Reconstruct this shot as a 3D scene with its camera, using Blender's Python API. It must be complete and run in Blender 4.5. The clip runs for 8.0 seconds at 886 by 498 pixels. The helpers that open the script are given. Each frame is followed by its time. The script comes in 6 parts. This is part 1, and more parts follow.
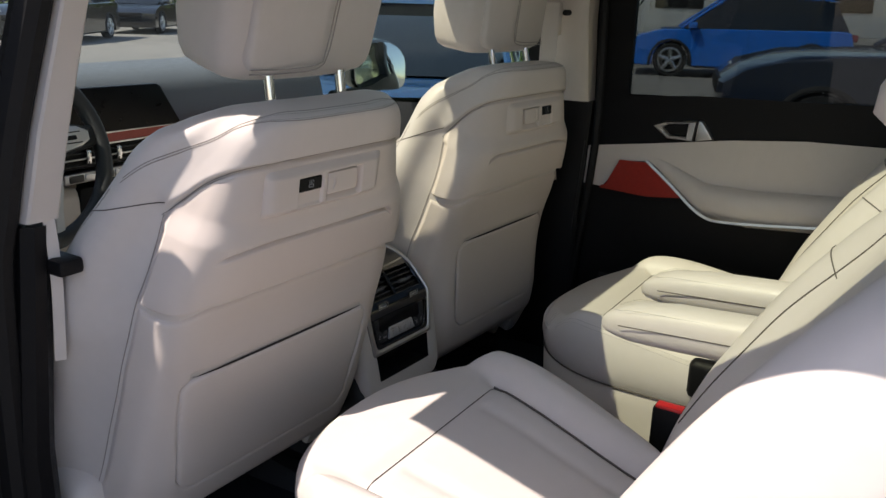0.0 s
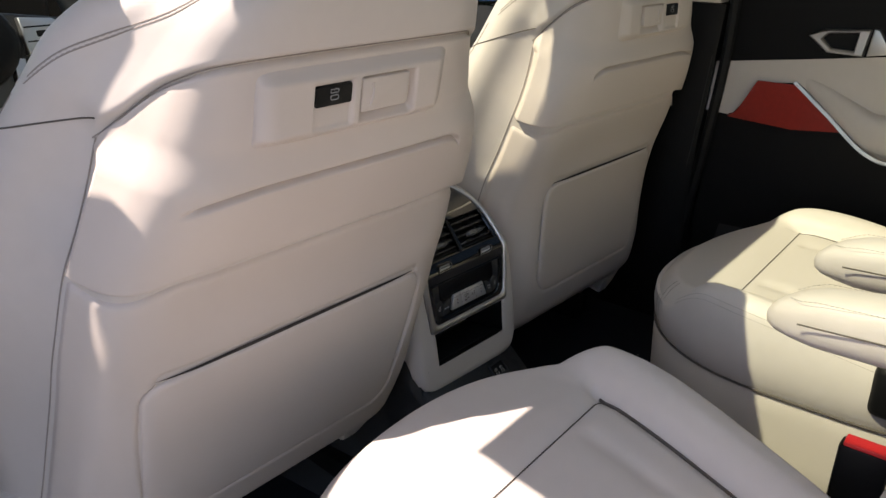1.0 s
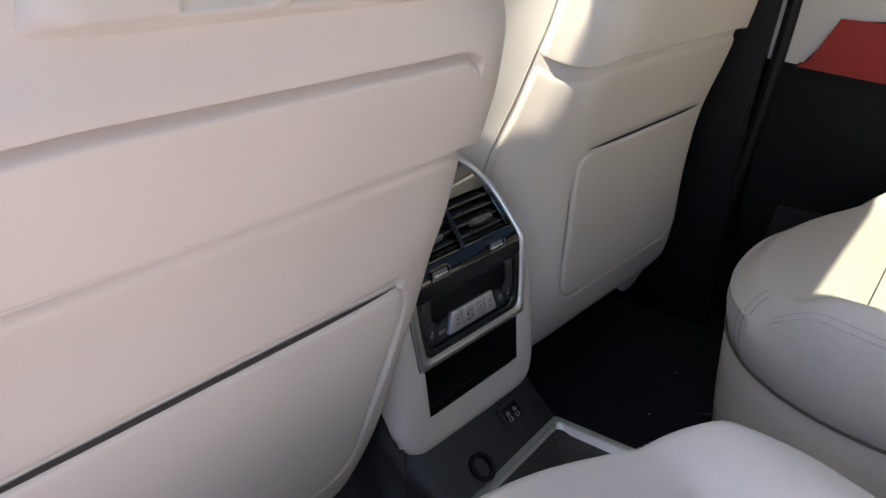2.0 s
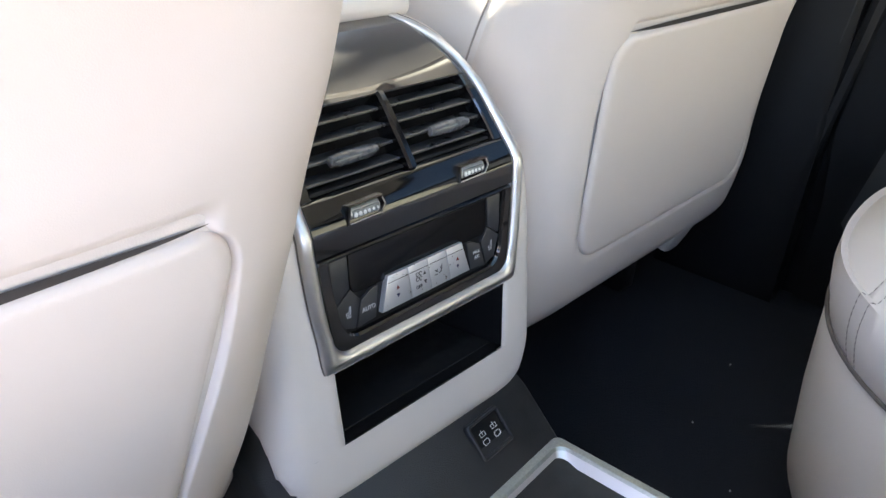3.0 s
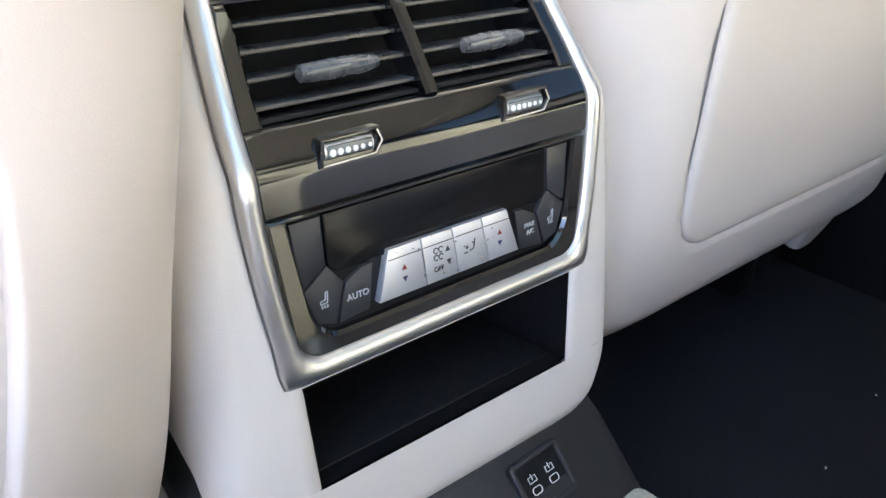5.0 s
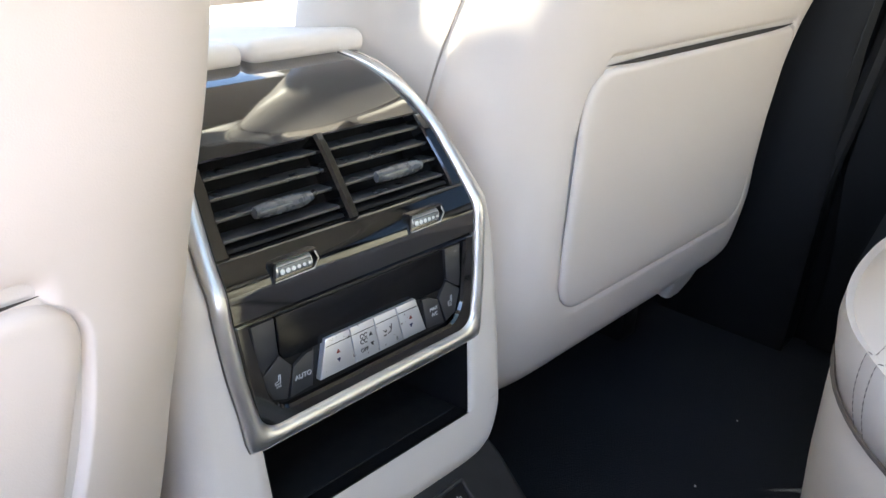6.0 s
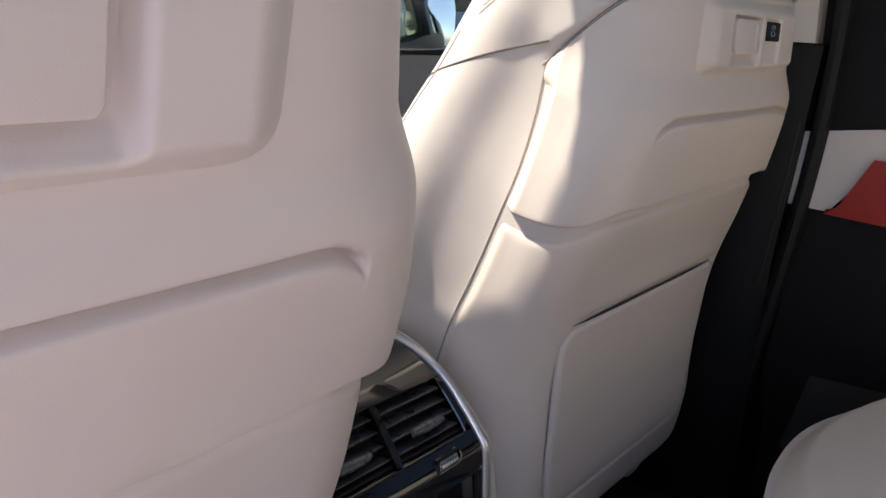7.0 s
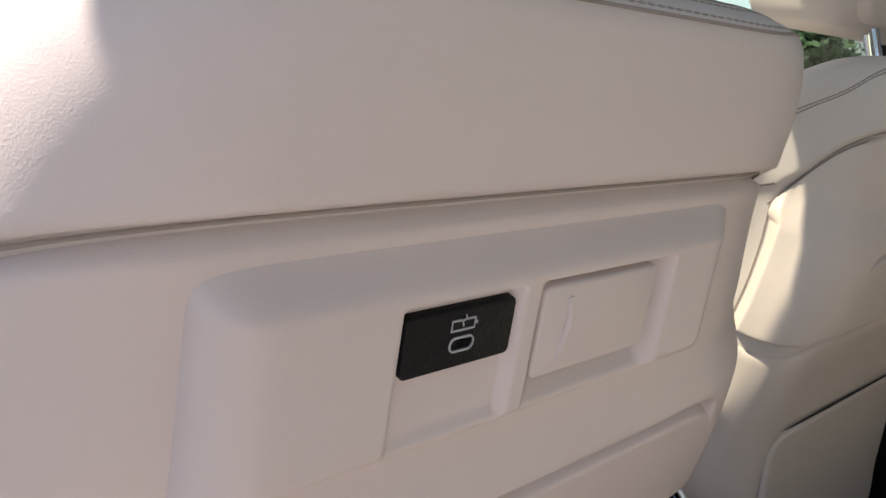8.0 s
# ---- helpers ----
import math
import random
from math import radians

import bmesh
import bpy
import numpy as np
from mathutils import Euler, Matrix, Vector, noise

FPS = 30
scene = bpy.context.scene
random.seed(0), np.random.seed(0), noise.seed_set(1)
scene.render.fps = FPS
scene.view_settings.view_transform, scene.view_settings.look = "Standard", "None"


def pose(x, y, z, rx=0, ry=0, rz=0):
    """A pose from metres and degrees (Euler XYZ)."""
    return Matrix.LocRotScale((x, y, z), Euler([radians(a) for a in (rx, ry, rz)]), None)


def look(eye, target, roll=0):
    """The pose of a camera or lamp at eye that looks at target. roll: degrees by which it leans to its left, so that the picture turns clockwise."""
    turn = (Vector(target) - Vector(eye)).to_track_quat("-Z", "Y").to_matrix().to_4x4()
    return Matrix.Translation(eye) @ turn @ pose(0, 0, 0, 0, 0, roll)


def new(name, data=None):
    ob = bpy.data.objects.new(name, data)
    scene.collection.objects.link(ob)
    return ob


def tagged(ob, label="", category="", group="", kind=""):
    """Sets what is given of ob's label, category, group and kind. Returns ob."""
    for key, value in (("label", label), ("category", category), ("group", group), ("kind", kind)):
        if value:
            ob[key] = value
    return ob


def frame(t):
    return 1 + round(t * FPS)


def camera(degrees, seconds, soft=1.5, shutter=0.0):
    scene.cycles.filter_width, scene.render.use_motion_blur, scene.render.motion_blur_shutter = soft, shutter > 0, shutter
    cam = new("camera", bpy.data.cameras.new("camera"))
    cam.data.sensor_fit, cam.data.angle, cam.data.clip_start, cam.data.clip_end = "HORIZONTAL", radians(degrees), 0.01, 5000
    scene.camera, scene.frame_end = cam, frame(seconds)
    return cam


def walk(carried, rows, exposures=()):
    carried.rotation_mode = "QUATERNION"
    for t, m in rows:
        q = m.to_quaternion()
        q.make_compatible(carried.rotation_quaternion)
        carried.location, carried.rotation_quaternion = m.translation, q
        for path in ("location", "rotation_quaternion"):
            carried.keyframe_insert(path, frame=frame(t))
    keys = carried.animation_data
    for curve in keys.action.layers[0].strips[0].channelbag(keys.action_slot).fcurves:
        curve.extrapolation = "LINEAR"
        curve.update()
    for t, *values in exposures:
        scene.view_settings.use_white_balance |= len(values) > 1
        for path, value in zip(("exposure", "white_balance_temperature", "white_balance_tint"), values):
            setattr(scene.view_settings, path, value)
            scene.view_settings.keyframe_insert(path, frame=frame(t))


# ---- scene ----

cam = camera(57.1, 8.0)
PATH = [
    (0, (-1.2460, -0.8171, 0.9464), (-0.4328, -0.3168, 0.6493), 1.61),
    (0.5, (-1.0795, -0.7313, 0.9001), (-0.3269, -0.1725, 0.5516), 1.88),
    (1, (-0.9258, -0.5928, 0.8449), (-0.1830, -0.0421, 0.4644), 1.79),
    (1.2, (-0.8749, -0.5337, 0.8230), (-0.1216, -0.0017, 0.4363), 2.30),
    (2.3, (-0.5495, -0.2991, 0.6735), (0.2051, 0.2058, 0.2543), 3.49),
    (2.5, (-0.4873, -0.2716, 0.6462), (0.2507, 0.2438, 0.2107), 3.85),
    (3, (-0.3620, -0.2335, 0.5706), (0.3508, 0.2875, 0.1012), 5.00),
    (3.5, (-0.2792, -0.2045, 0.5163), (0.3886, 0.3600, 0.0312), 4.69),
    (4, (-0.2335, -0.1778, 0.4792), (0.3907, 0.4360, -0.0042), 3.79),
    (4.2, (-0.2245, -0.1729, 0.4718), (0.3924, 0.4501, -0.0091), 3.46),
    (5.5, (-0.2517, -0.2003, 0.5109), (0.3980, 0.3977, 0.0416), 3.10),
    (6, (-0.2942, -0.2349, 0.5580), (0.4170, 0.3226, 0.1298), 3.75),
    (6.5, (-0.3497, -0.2573, 0.6304), (0.4273, 0.2704, 0.2874), 3.40),
    (7, (-0.4323, -0.2681, 0.7023), (0.3584, 0.2810, 0.4318), 3.30),
    (7.5, (-0.5365, -0.2577, 0.7547), (0.2154, 0.3619, 0.5293), 3.49),
    (8, (-0.5832, -0.2409, 0.7675), (0.1282, 0.4311, 0.5617), 3.29),
]
walk(cam, [(t, look(e, g, r)) for t, e, g, r in PATH],
     exposures=[(0, 0.74, 6850, 18), (1.2, 1.28, 7200, 20), (2.3, 2.12, 6400, 20), (3.5, 3.85, 6350, 16), (4.2, 3.90, 6450, 17), (5.5, 3.80, 6450, 17), (6.5, 2.62, 6450, 19), (7.2, 1.40, 6550, 31), (7.5, 1.42, 6600, 31), (8, 1.22, 7050, 23)])

# ---------------------------------------------------------------- light
SUN = Vector((-0.50, 0.28, 0.82)).normalized()      # towards the sun
world = bpy.data.worlds.new("sky")
scene.world = world
world.use_nodes = True
wn = world.node_tree.nodes
sky = wn.new("ShaderNodeTexSky")
sky.sky_type = "NISHITA"
sky.sun_disc = False
sky.sun_elevation = math.asin(SUN.z)
sky.sun_rotation = math.atan2(SUN.x, SUN.y)
wn["Background"].inputs[1].default_value = 0.14
world.node_tree.links.new(sky.outputs[0], wn["Background"].inputs[0])
sun = new("sun", bpy.data.lights.new("sun", "SUN"))
sun.data.energy, sun.data.angle, sun.data.color = 4.5, radians(0.53), (1.0, 0.95, 0.86)
sun.matrix_world = look(SUN * 10, (0, 0, 0))


# ---------------------------------------------------------------- materials
def mat(name, color, rough=0.5, metal=0.0, var=0.06, scale=30.0, bump=0.0, bscale=400.0, coat=0.0, spec=0.5,
        large=3.0, sheen=0.0):
    """Colour varied at two scales, with fine relief."""
    m = bpy.data.materials.new(name)
    m.use_nodes = True
    nt = m.node_tree
    p = nt.nodes["Principled BSDF"]
    co = nt.nodes.new("ShaderNodeTexCoord")
    fine, broad = nt.nodes.new("ShaderNodeTexNoise"), nt.nodes.new("ShaderNodeTexNoise")
    fine.inputs["Scale"].default_value, fine.inputs["Detail"].default_value = scale, 6
    broad.inputs["Scale"].default_value, broad.inputs["Detail"].default_value = large, 3
    for n in (fine, broad):
        nt.links.new(co.outputs["Object"], n.inputs["Vector"])
    add = nt.nodes.new("ShaderNodeMath")
    add.operation = "ADD"
    nt.links.new(fine.outputs["Fac"], add.inputs[0])
    nt.links.new(broad.outputs["Fac"], add.inputs[1])
    rng = nt.nodes.new("ShaderNodeMapRange")
    rng.inputs[1].default_value, rng.inputs[2].default_value = 0.6, 1.4
    rng.inputs[3].default_value, rng.inputs[4].default_value = 1 - var, 1 + var
    nt.links.new(add.outputs[0], rng.inputs[0])
    mul = nt.nodes.new("ShaderNodeVectorMath")
    mul.operation = "SCALE"
    mul.inputs[0].default_value = color
    nt.links.new(rng.outputs[0], mul.inputs["Scale"])
    nt.links.new(mul.outputs[0], p.inputs["Base Color"])
    rr = nt.nodes.new("ShaderNodeMapRange")
    rr.inputs[1].default_value, rr.inputs[2].default_value = 0.3, 0.7
    rr.inputs[3].default_value, rr.inputs[4].default_value = max(0.01, rough * 0.85), min(1, rough * 1.15)
    nt.links.new(fine.outputs["Fac"], rr.inputs[0])
    nt.links.new(rr.outputs[0], p.inputs["Roughness"])
    p.inputs["Metallic"].default_value = metal
    p.inputs["Coat Weight"].default_value = coat
    p.inputs["Coat Roughness"].default_value = 0.03
    p.inputs["Specular IOR Level"].default_value = spec
    p.inputs["Sheen Weight"].default_value = sheen
    if bump:
        tex = nt.nodes.new("ShaderNodeTexVoronoi")
        tex.inputs["Scale"].default_value = bscale
        nt.links.new(co.outputs["Object"], tex.inputs["Vector"])
        b = nt.nodes.new("ShaderNodeBump")
        b.inputs["Strength"].default_value, b.inputs["Distance"].default_value = bump, 0.001
        nt.links.new(tex.outputs["Distance"], b.inputs["Height"])
        nt.links.new(b.outputs[0], p.inputs["Normal"])
    return m


def glass_mat(name, tint, rough=0.0):
    """Thin car glass: a clear tint with a mirror-like face."""
    m = bpy.data.materials.new(name)
    m.use_nodes = True
    nt = m.node_tree
    nt.nodes.remove(nt.nodes["Principled BSDF"])
    tr, gl, mx, fr, up, mad = (nt.nodes.new("ShaderNode" + k) for k in ("BsdfTransparent", "BsdfGlossy", "MixShader", "LayerWeight", "Math", "Math"))
    tr.inputs[0].default_value = (*tint, 1)
    gl.inputs["Roughness"].default_value = rough
    fr.inputs[0].default_value = 0.5
    up.operation, mad.operation = "POWER", "MULTIPLY_ADD"
    up.inputs[1].default_value, mad.inputs[1].default_value, mad.inputs[2].default_value = 5.0, 0.9, 0.025
    nt.links.new(fr.outputs["Facing"], up.inputs[0])
    nt.links.new(up.outputs[0], mad.inputs[0])
    nt.links.new(mad.outputs[0], mx.inputs[0])
    nt.links.new(tr.outputs[0], mx.inputs[1])
    nt.links.new(gl.outputs[0], mx.inputs[2])
    nt.links.new(mx.outputs[0], nt.nodes["Material Output"].inputs[0])
    return m


LEATHER = mat("ivory leather", (0.61, 0.56, 0.53), 0.46, var=0.03, scale=60, bump=0.08, bscale=1700)
SHELL = mat("ivory moulded back", (0.62, 0.55, 0.505), 0.42, var=0.02, scale=40, bump=0.06, bscale=1600)
TRIM = mat("ivory plastic", (0.62, 0.565, 0.52), 0.5, var=0.02, scale=40, bump=0.08, bscale=1500)
SEAM = mat("seam shadow groove", (0.10, 0.085, 0.075), 0.8, var=0.1)
# near-black colour that stands for the shade deep in the pocket slit
SLITSHADE = mat("pocket slit shade", (0.035, 0.030, 0.028), 0.9, var=0.1)
JOINT = mat("joint shadow", (0.30, 0.265, 0.24), 0.8, var=0.1)
THREAD = mat("grey thread", (0.34, 0.31, 0.29), 0.7, var=0.1, scale=400)
HEADLINER = mat("pale headliner cloth", (0.46, 0.43, 0.40), 0.95, var=0.05, scale=300)
GLOSS = mat("gloss black", (0.006, 0.006, 0.007), 0.06, var=0.2, scale=60, coat=0.6)
BLACK = mat("black plastic", (0.006, 0.006, 0.007), 0.5, var=0.15, scale=80, bump=0.2, bscale=1200, spec=0.2)
CHARCOAL = mat("charcoal plastic", (0.018, 0.019, 0.021), 0.5, var=0.12, scale=60, bump=0.25, bscale=1400)
TAB = mat("grey tab plastic", (0.075, 0.078, 0.085), 0.28, var=0.1, scale=200)
LOUVRE = mat("louvre plastic", (0.035, 0.036, 0.040), 0.30, var=0.1, scale=90)
CARPET = mat("black carpet", (0.018, 0.020, 0.026), 0.95, var=0.45, scale=500, bump=0.8, bscale=700, spec=0.1)
SATIN = mat("satin aluminium", (0.66, 0.66, 0.67), 0.36, metal=1.0, var=0.02, scale=40)
GRAINED = mat("grained aluminium", (0.42, 0.46, 0.45), 0.34, metal=0.85, var=0.25, scale=500)
CHROME = mat("chrome", (0.80, 0.80, 0.82), 0.06, metal=1.0, var=0.02)
BUTTON = mat("silver button", (0.66, 0.67, 0.70), 0.32, metal=0.75, var=0.03, scale=300)
DIAL = mat("grey dial band", (0.16, 0.17, 0.18), 0.35, metal=0.6, var=0.05)
KEY = mat("dark button", (0.022, 0.023, 0.026), 0.38, var=0.1, scale=90)
DISPLAY = mat("dark display glass", (0.004, 0.004, 0.005), 0.16, var=0.1, spec=0.25)
SCREEN = mat("switched-off screen", (0.004, 0.004, 0.005), 0.30, var=0.1, spec=0.15)
INK = mat("white print", (0.75, 0.75, 0.75), 0.6, var=0.02)
INKGREY = mat("grey print", (0.42, 0.42, 0.43), 0.6, var=0.02)
INKDARK = mat("dark print", (0.03, 0.03, 0.035), 0.6, var=0.02)
INKRED = mat("red print", (0.20, 0.025, 0.02), 0.6, var=0.02)
INKBLUE = mat("blue print", (0.025, 0.035, 0.10), 0.6, var=0.02)
RED = mat("red fine-grain veneer", (0.32, 0.017, 0.010), 0.35, var=0.18, scale=120, coat=0.3)
REDBUTTON = mat("red buckle button", (0.5, 0.015, 0.02), 0.4, var=0.05)
RUBBER = mat("rubber seal", (0.009, 0.009, 0.010), 0.55, var=0.15, scale=120, spec=0.25)
WHITEPAINT = mat("white car paint", (0.72, 0.73, 0.74), 0.18, var=0.01, coat=0.6)
BLUEPAINT = mat("bright blue car paint", (0.008, 0.15, 0.62), 0.22, var=0.03, coat=0.8)
MIDBLUE = mat("deep blue car paint", (0.012, 0.05, 0.14), 0.22, var=0.03, coat=0.8)
NAVYPAINT = mat("dark blue car paint", (0.008, 0.016, 0.034), 0.2, var=0.05, coat=0.8)
BLACKPAINT = mat("black car paint", (0.006, 0.007, 0.009), 0.18, var=0.05, coat=0.8)
DARKGLASS = mat("dark car window", (0.006, 0.008, 0.010), 0.05, var=0.05, coat=0.6)
TYRE = mat("tyre rubber", (0.012, 0.012, 0.013), 0.75, var=0.2, scale=60)
ALLOY = mat("alloy wheel", (0.55, 0.56, 0.58), 0.3, metal=0.9, var=0.03)
LAMPGLASS = mat("head lamp", (0.55, 0.57, 0.60), 0.1, var=0.05, coat=0.8)
TAIL = mat("tail lamp", (0.25, 0.01, 0.01), 0.2, var=0.05, coat=0.8)
ASPHALT = mat("pale worn asphalt", (0.17, 0.165, 0.155), 0.85, var=0.22, scale=2.5, large=0.12, bump=0.5, bscale=60)
KERB = mat("kerb concrete", (0.42, 0.41, 0.38), 0.85, var=0.15, scale=4)
LEAF = mat("hedge leaves", (0.11, 0.17, 0.03), 0.6, var=0.5, scale=6, large=1.5)
LEAFDARK = mat("tree leaves", (0.03, 0.07, 0.02), 0.6, var=0.5, scale=3, large=0.6)
BARK = mat("bark", (0.09, 0.07, 0.05), 0.9, var=0.3, scale=12)
RENDERWALL = mat("white rendered wall", (0.72, 0.71, 0.68), 0.8, var=0.05, scale=2)
CABINGLASS = glass_mat("side window glass", (0.72, 0.78, 0.72))
DARKTINT = glass_mat("privacy window glass", (0.34, 0.37, 0.36))
ROOFGLASS = glass_mat("roof glass", (0.42, 0.47, 0.36))
# lighter tint, chosen to strengthen the sun on the passenger seat
FRONTGLASS = glass_mat("front roof glass", (0.60, 0.64, 0.53))
MIRRORGLASS = mat("mirror glass", (0.85, 0.87, 0.88), 0.02, metal=1.0, var=0.0)


# ---------------------------------------------------------------- building helpers
def part(name, bm, material, parent=None, label="", smooth=True, sharp=35):
    """Links a bmesh as one mesh object, under a thing or a part."""
    bmesh.ops.recalc_face_normals(bm, faces=bm.faces)
    me = bpy.data.meshes.new(name)
    if smooth:
        for f in bm.faces:
            f.smooth = True
        lim = radians(sharp)
        for e in bm.edges:
            if len(e.link_faces) == 2 and e.calc_face_angle(0) > lim:
                e.smooth = False
    bm.to_mesh(me)
    bm.free()
    me.materials.append(material)
    ob = new(name, me)
    if parent is not None:
        ob.parent = parent
    if label:
        ob["label"] = label
    return ob


def thing(name, label, category, group="", at=None, kind=""):
    ob = new(name)
    ob.empty_display_size = 0.05
    if at is not None:
        ob.matrix_basis = at
    return tagged(ob, label, category, group, kind)


def single(name, bm, material, label, category, kind="", group="", **kw):
    return tagged(part(name, bm, material, None, **kw), label, category, group, kind)


def rbox(x0, x1, y0, y1, z0, z1, r=0.004, seg=2):
    """A box with rounded edges."""
    bm = bmesh.new()
    bmesh.ops.create_cube(bm, size=1)
    for v in bm.verts:
        v.co = Vector(((x0 + x1) / 2 + v.co.x * (x1 - x0), (y0 + y1) / 2 + v.co.y * (y1 - y0),
                       (z0 + z1) / 2 + v.co.z * (z1 - z0)))
    if r:
        r = min(r, 0.49 * min(x1 - x0, y1 - y0, z1 - z0))
        bmesh.ops.bevel(bm, geom=bm.edges[:], offset=r, segments=seg, profile=0.5, affect="EDGES")
    return bm


def join(*bms):
    out = bms[0]
    for b in bms[1:]:
        me = bpy.data.meshes.new("join")
        b.to_mesh(me)
        b.free()
        out.from_mesh(me)
        bpy.data.meshes.remove(me)
    return out


def moved(bm, m):
    bm.transform(m)
    return bm


def grid(fn, nu, nv, closed=False):
    """A surface from fn(i, j) with i < nu across and j < nv along."""
    bm = bmesh.new()
    vs = [[bm.verts.new(fn(i, j)) for i in range(nu)] for j in range(nv)]
    for j in range(nv - 1):
        for i in range(nu if closed else nu - 1):
            k = (i + 1) % nu
            bm.faces.new((vs[j][i], vs[j][k], vs[j + 1][k], vs[j + 1][i]))
    return bm


def loft(rings, caps=True):
    """Closed rings of equal length, skinned, with the ends filled."""
    bm = bmesh.new()
    vs = [[bm.verts.new(p) for p in r] for r in rings]
    n = len(rings[0])
    for a, b in zip(vs, vs[1:]):
        for i in range(n):
            k = (i + 1) % n
            bm.faces.new((a[i], a[k], b[k], b[i]))
    if caps:
        bm.faces.new(vs[0])
        bm.faces.new(vs[-1])
    return bm


def tube(path, r, n=10, caps=True):
    """A round tube along points; r a number or one per point."""
    pts = [Vector(p) for p in path]
    rs = r if isinstance(r, (list, tuple)) else [r] * len(pts)
    rings, up = [], None
    for i, p in enumerate(pts):
        d = (pts[min(i + 1, len(pts) - 1)] - pts[max(i - 1, 0)]).normalized()
        if up is None:
            up = d.orthogonal().normalized()
        up = (up - d * up.dot(d)).normalized()
        side = d.cross(up)
        rings.append([p + (up * math.cos(2 * math.pi * k / n) + side * math.sin(2 * math.pi * k / n)) * rs[i]
                      for k in range(n)])
    return loft(rings, caps)


def stitches(path, r, on=0.0042, off=0.0009):
    """A sewn line: short threads one after another along a path."""
    pts = [Vector(p) for p in path]
    run = [0.0]
    for a, b in zip(pts, pts[1:]):
        run.append(run[-1] + (b - a).length)

    def at(d):
        for i in range(len(pts) - 1):
            if d <= run[i + 1]:
                return pts[i].lerp(pts[i + 1], (d - run[i]) / max(1e-9, run[i + 1] - run[i]))
        return pts[-1]
    vs, fs = [], []
    d = 0.0
    while d + on < run[-1]:
        a, m, b = at(d), at(d + on / 2), at(d + on)
        t = (b - a).normalized()
        u = t.orthogonal().normalized()
        w = t.cross(u)
        n = len(vs)
        for p, f in ((a, 0.4), (m, 1.0), (b, 0.4)):
            vs += [p + (u * math.cos(c) + w * math.sin(c)) * r * f for c in (0, math.pi / 2, math.pi, 1.5 * math.pi)]
        for k in (0, 4):
            fs += [(n + k + i, n + k + (i + 1) % 4, n + k + 4 + (i + 1) % 4, n + k + 4 + i) for i in range(4)]
        d += on + off
    me = bpy.data.meshes.new("stitches")
    me.from_pydata([tuple(v) for v in vs], [], fs)
    bm = bmesh.new()
    bm.from_mesh(me)
    bpy.data.meshes.remove(me)
    return bm


def sweep(path, section, out=Vector((0, -1, 0)), caps=True, wide=None):
    """A section of (side, out) points along a path; out is the way that the face looks."""
    pts = [Vector(p) for p in path]
    rings = []
    for i, p in enumerate(pts):
        d = (pts[min(i + 1, len(pts) - 1)] - pts[max(i - 1, 0)]).normalized()
        side = d.cross(out).normalized()
        o = side.cross(d).normalized()
        f = wide[i] if wide else 1
        rings.append([p + side * a * f + o * b for a, b in section])
    return loft(rings, caps)


def cat(ks, x):
    """Smooth interpolation through (x, y) pairs, held at the ends."""
    if x <= ks[0][0]:
        return ks[0][1]
    if x >= ks[-1][0]:
        return ks[-1][1]
    for i in range(len(ks) - 1):
        if x <= ks[i + 1][0]:
            x0, x1 = ks[i][0], ks[i + 1][0]
            s = (ks[i + 1][1] - ks[i][1]) / (x1 - x0)
            a = (ks[i][1] - ks[i - 1][1]) / (ks[i][0] - ks[i - 1][0]) if i else s
            b = (ks[i + 2][1] - ks[i + 1][1]) / (ks[i + 2][0] - x1) if i + 2 < len(ks) else s
            m0 = 0 if a * s <= 0 else 2 * a * s / (a + s)
            m1 = 0 if b * s <= 0 else 2 * b * s / (b + s)
            t = (x - x0) / (x1 - x0)
            h = x1 - x0
            return ((2 * t ** 3 - 3 * t ** 2 + 1) * ks[i][1] + (t ** 3 - 2 * t ** 2 + t) * h * m0
                    + (3 * t ** 2 - 2 * t ** 3) * ks[i + 1][1] + (t ** 3 - t ** 2) * h * m1)


def spline(pts, n):
    """n points along a Catmull-Rom line through pts (tuples of equal length)."""
    out = []
    m = len(pts) - 1
    for k in range(n):
        f = k * m / (n - 1)
        i = min(int(f), m - 1)
        t = f - i
        p0, p1, p2, p3 = (pts[max(0, min(m, i + j))] for j in (-1, 0, 1, 2))
        out.append(tuple(0.5 * (2 * b + (c - a) * t + (2 * a - 5 * b + 4 * c - d) * t * t + (3 * b - a - 3 * c + d) * t ** 3)
                         for a, b, c, d in zip(p0, p1, p2, p3)))
    return out


def smooth(a, b, x):
    t = max(0.0, min(1.0, (x - a) / (b - a)))
    return t * t * (3 - 2 * t)


def rrect(x0, x1, z0, z1, r, n=6, top=None):
    """A rounded rectangle as points (x, z), anticlockwise from the lower right. r: one radius or four (lr, ur, ul, ll)."""
    rs = r if isinstance(r, (list, tuple)) else (r,) * 4
    out = []
    for (cx, cz, a0), q in zip((((x1), (z0), -90), ((x1), (z1), 0), ((x0), (z1), 90), ((x0), (z0), 180)), rs):
        sx, sz = (-1 if cx == x1 else 1), (1 if cz == z0 else -1)
        for k in range(n + 1):
            a = radians(a0 + 90 * k / n)
            out.append((cx + sx * q + q * math.cos(a), cz + sz * q + q * math.sin(a)))
    return out


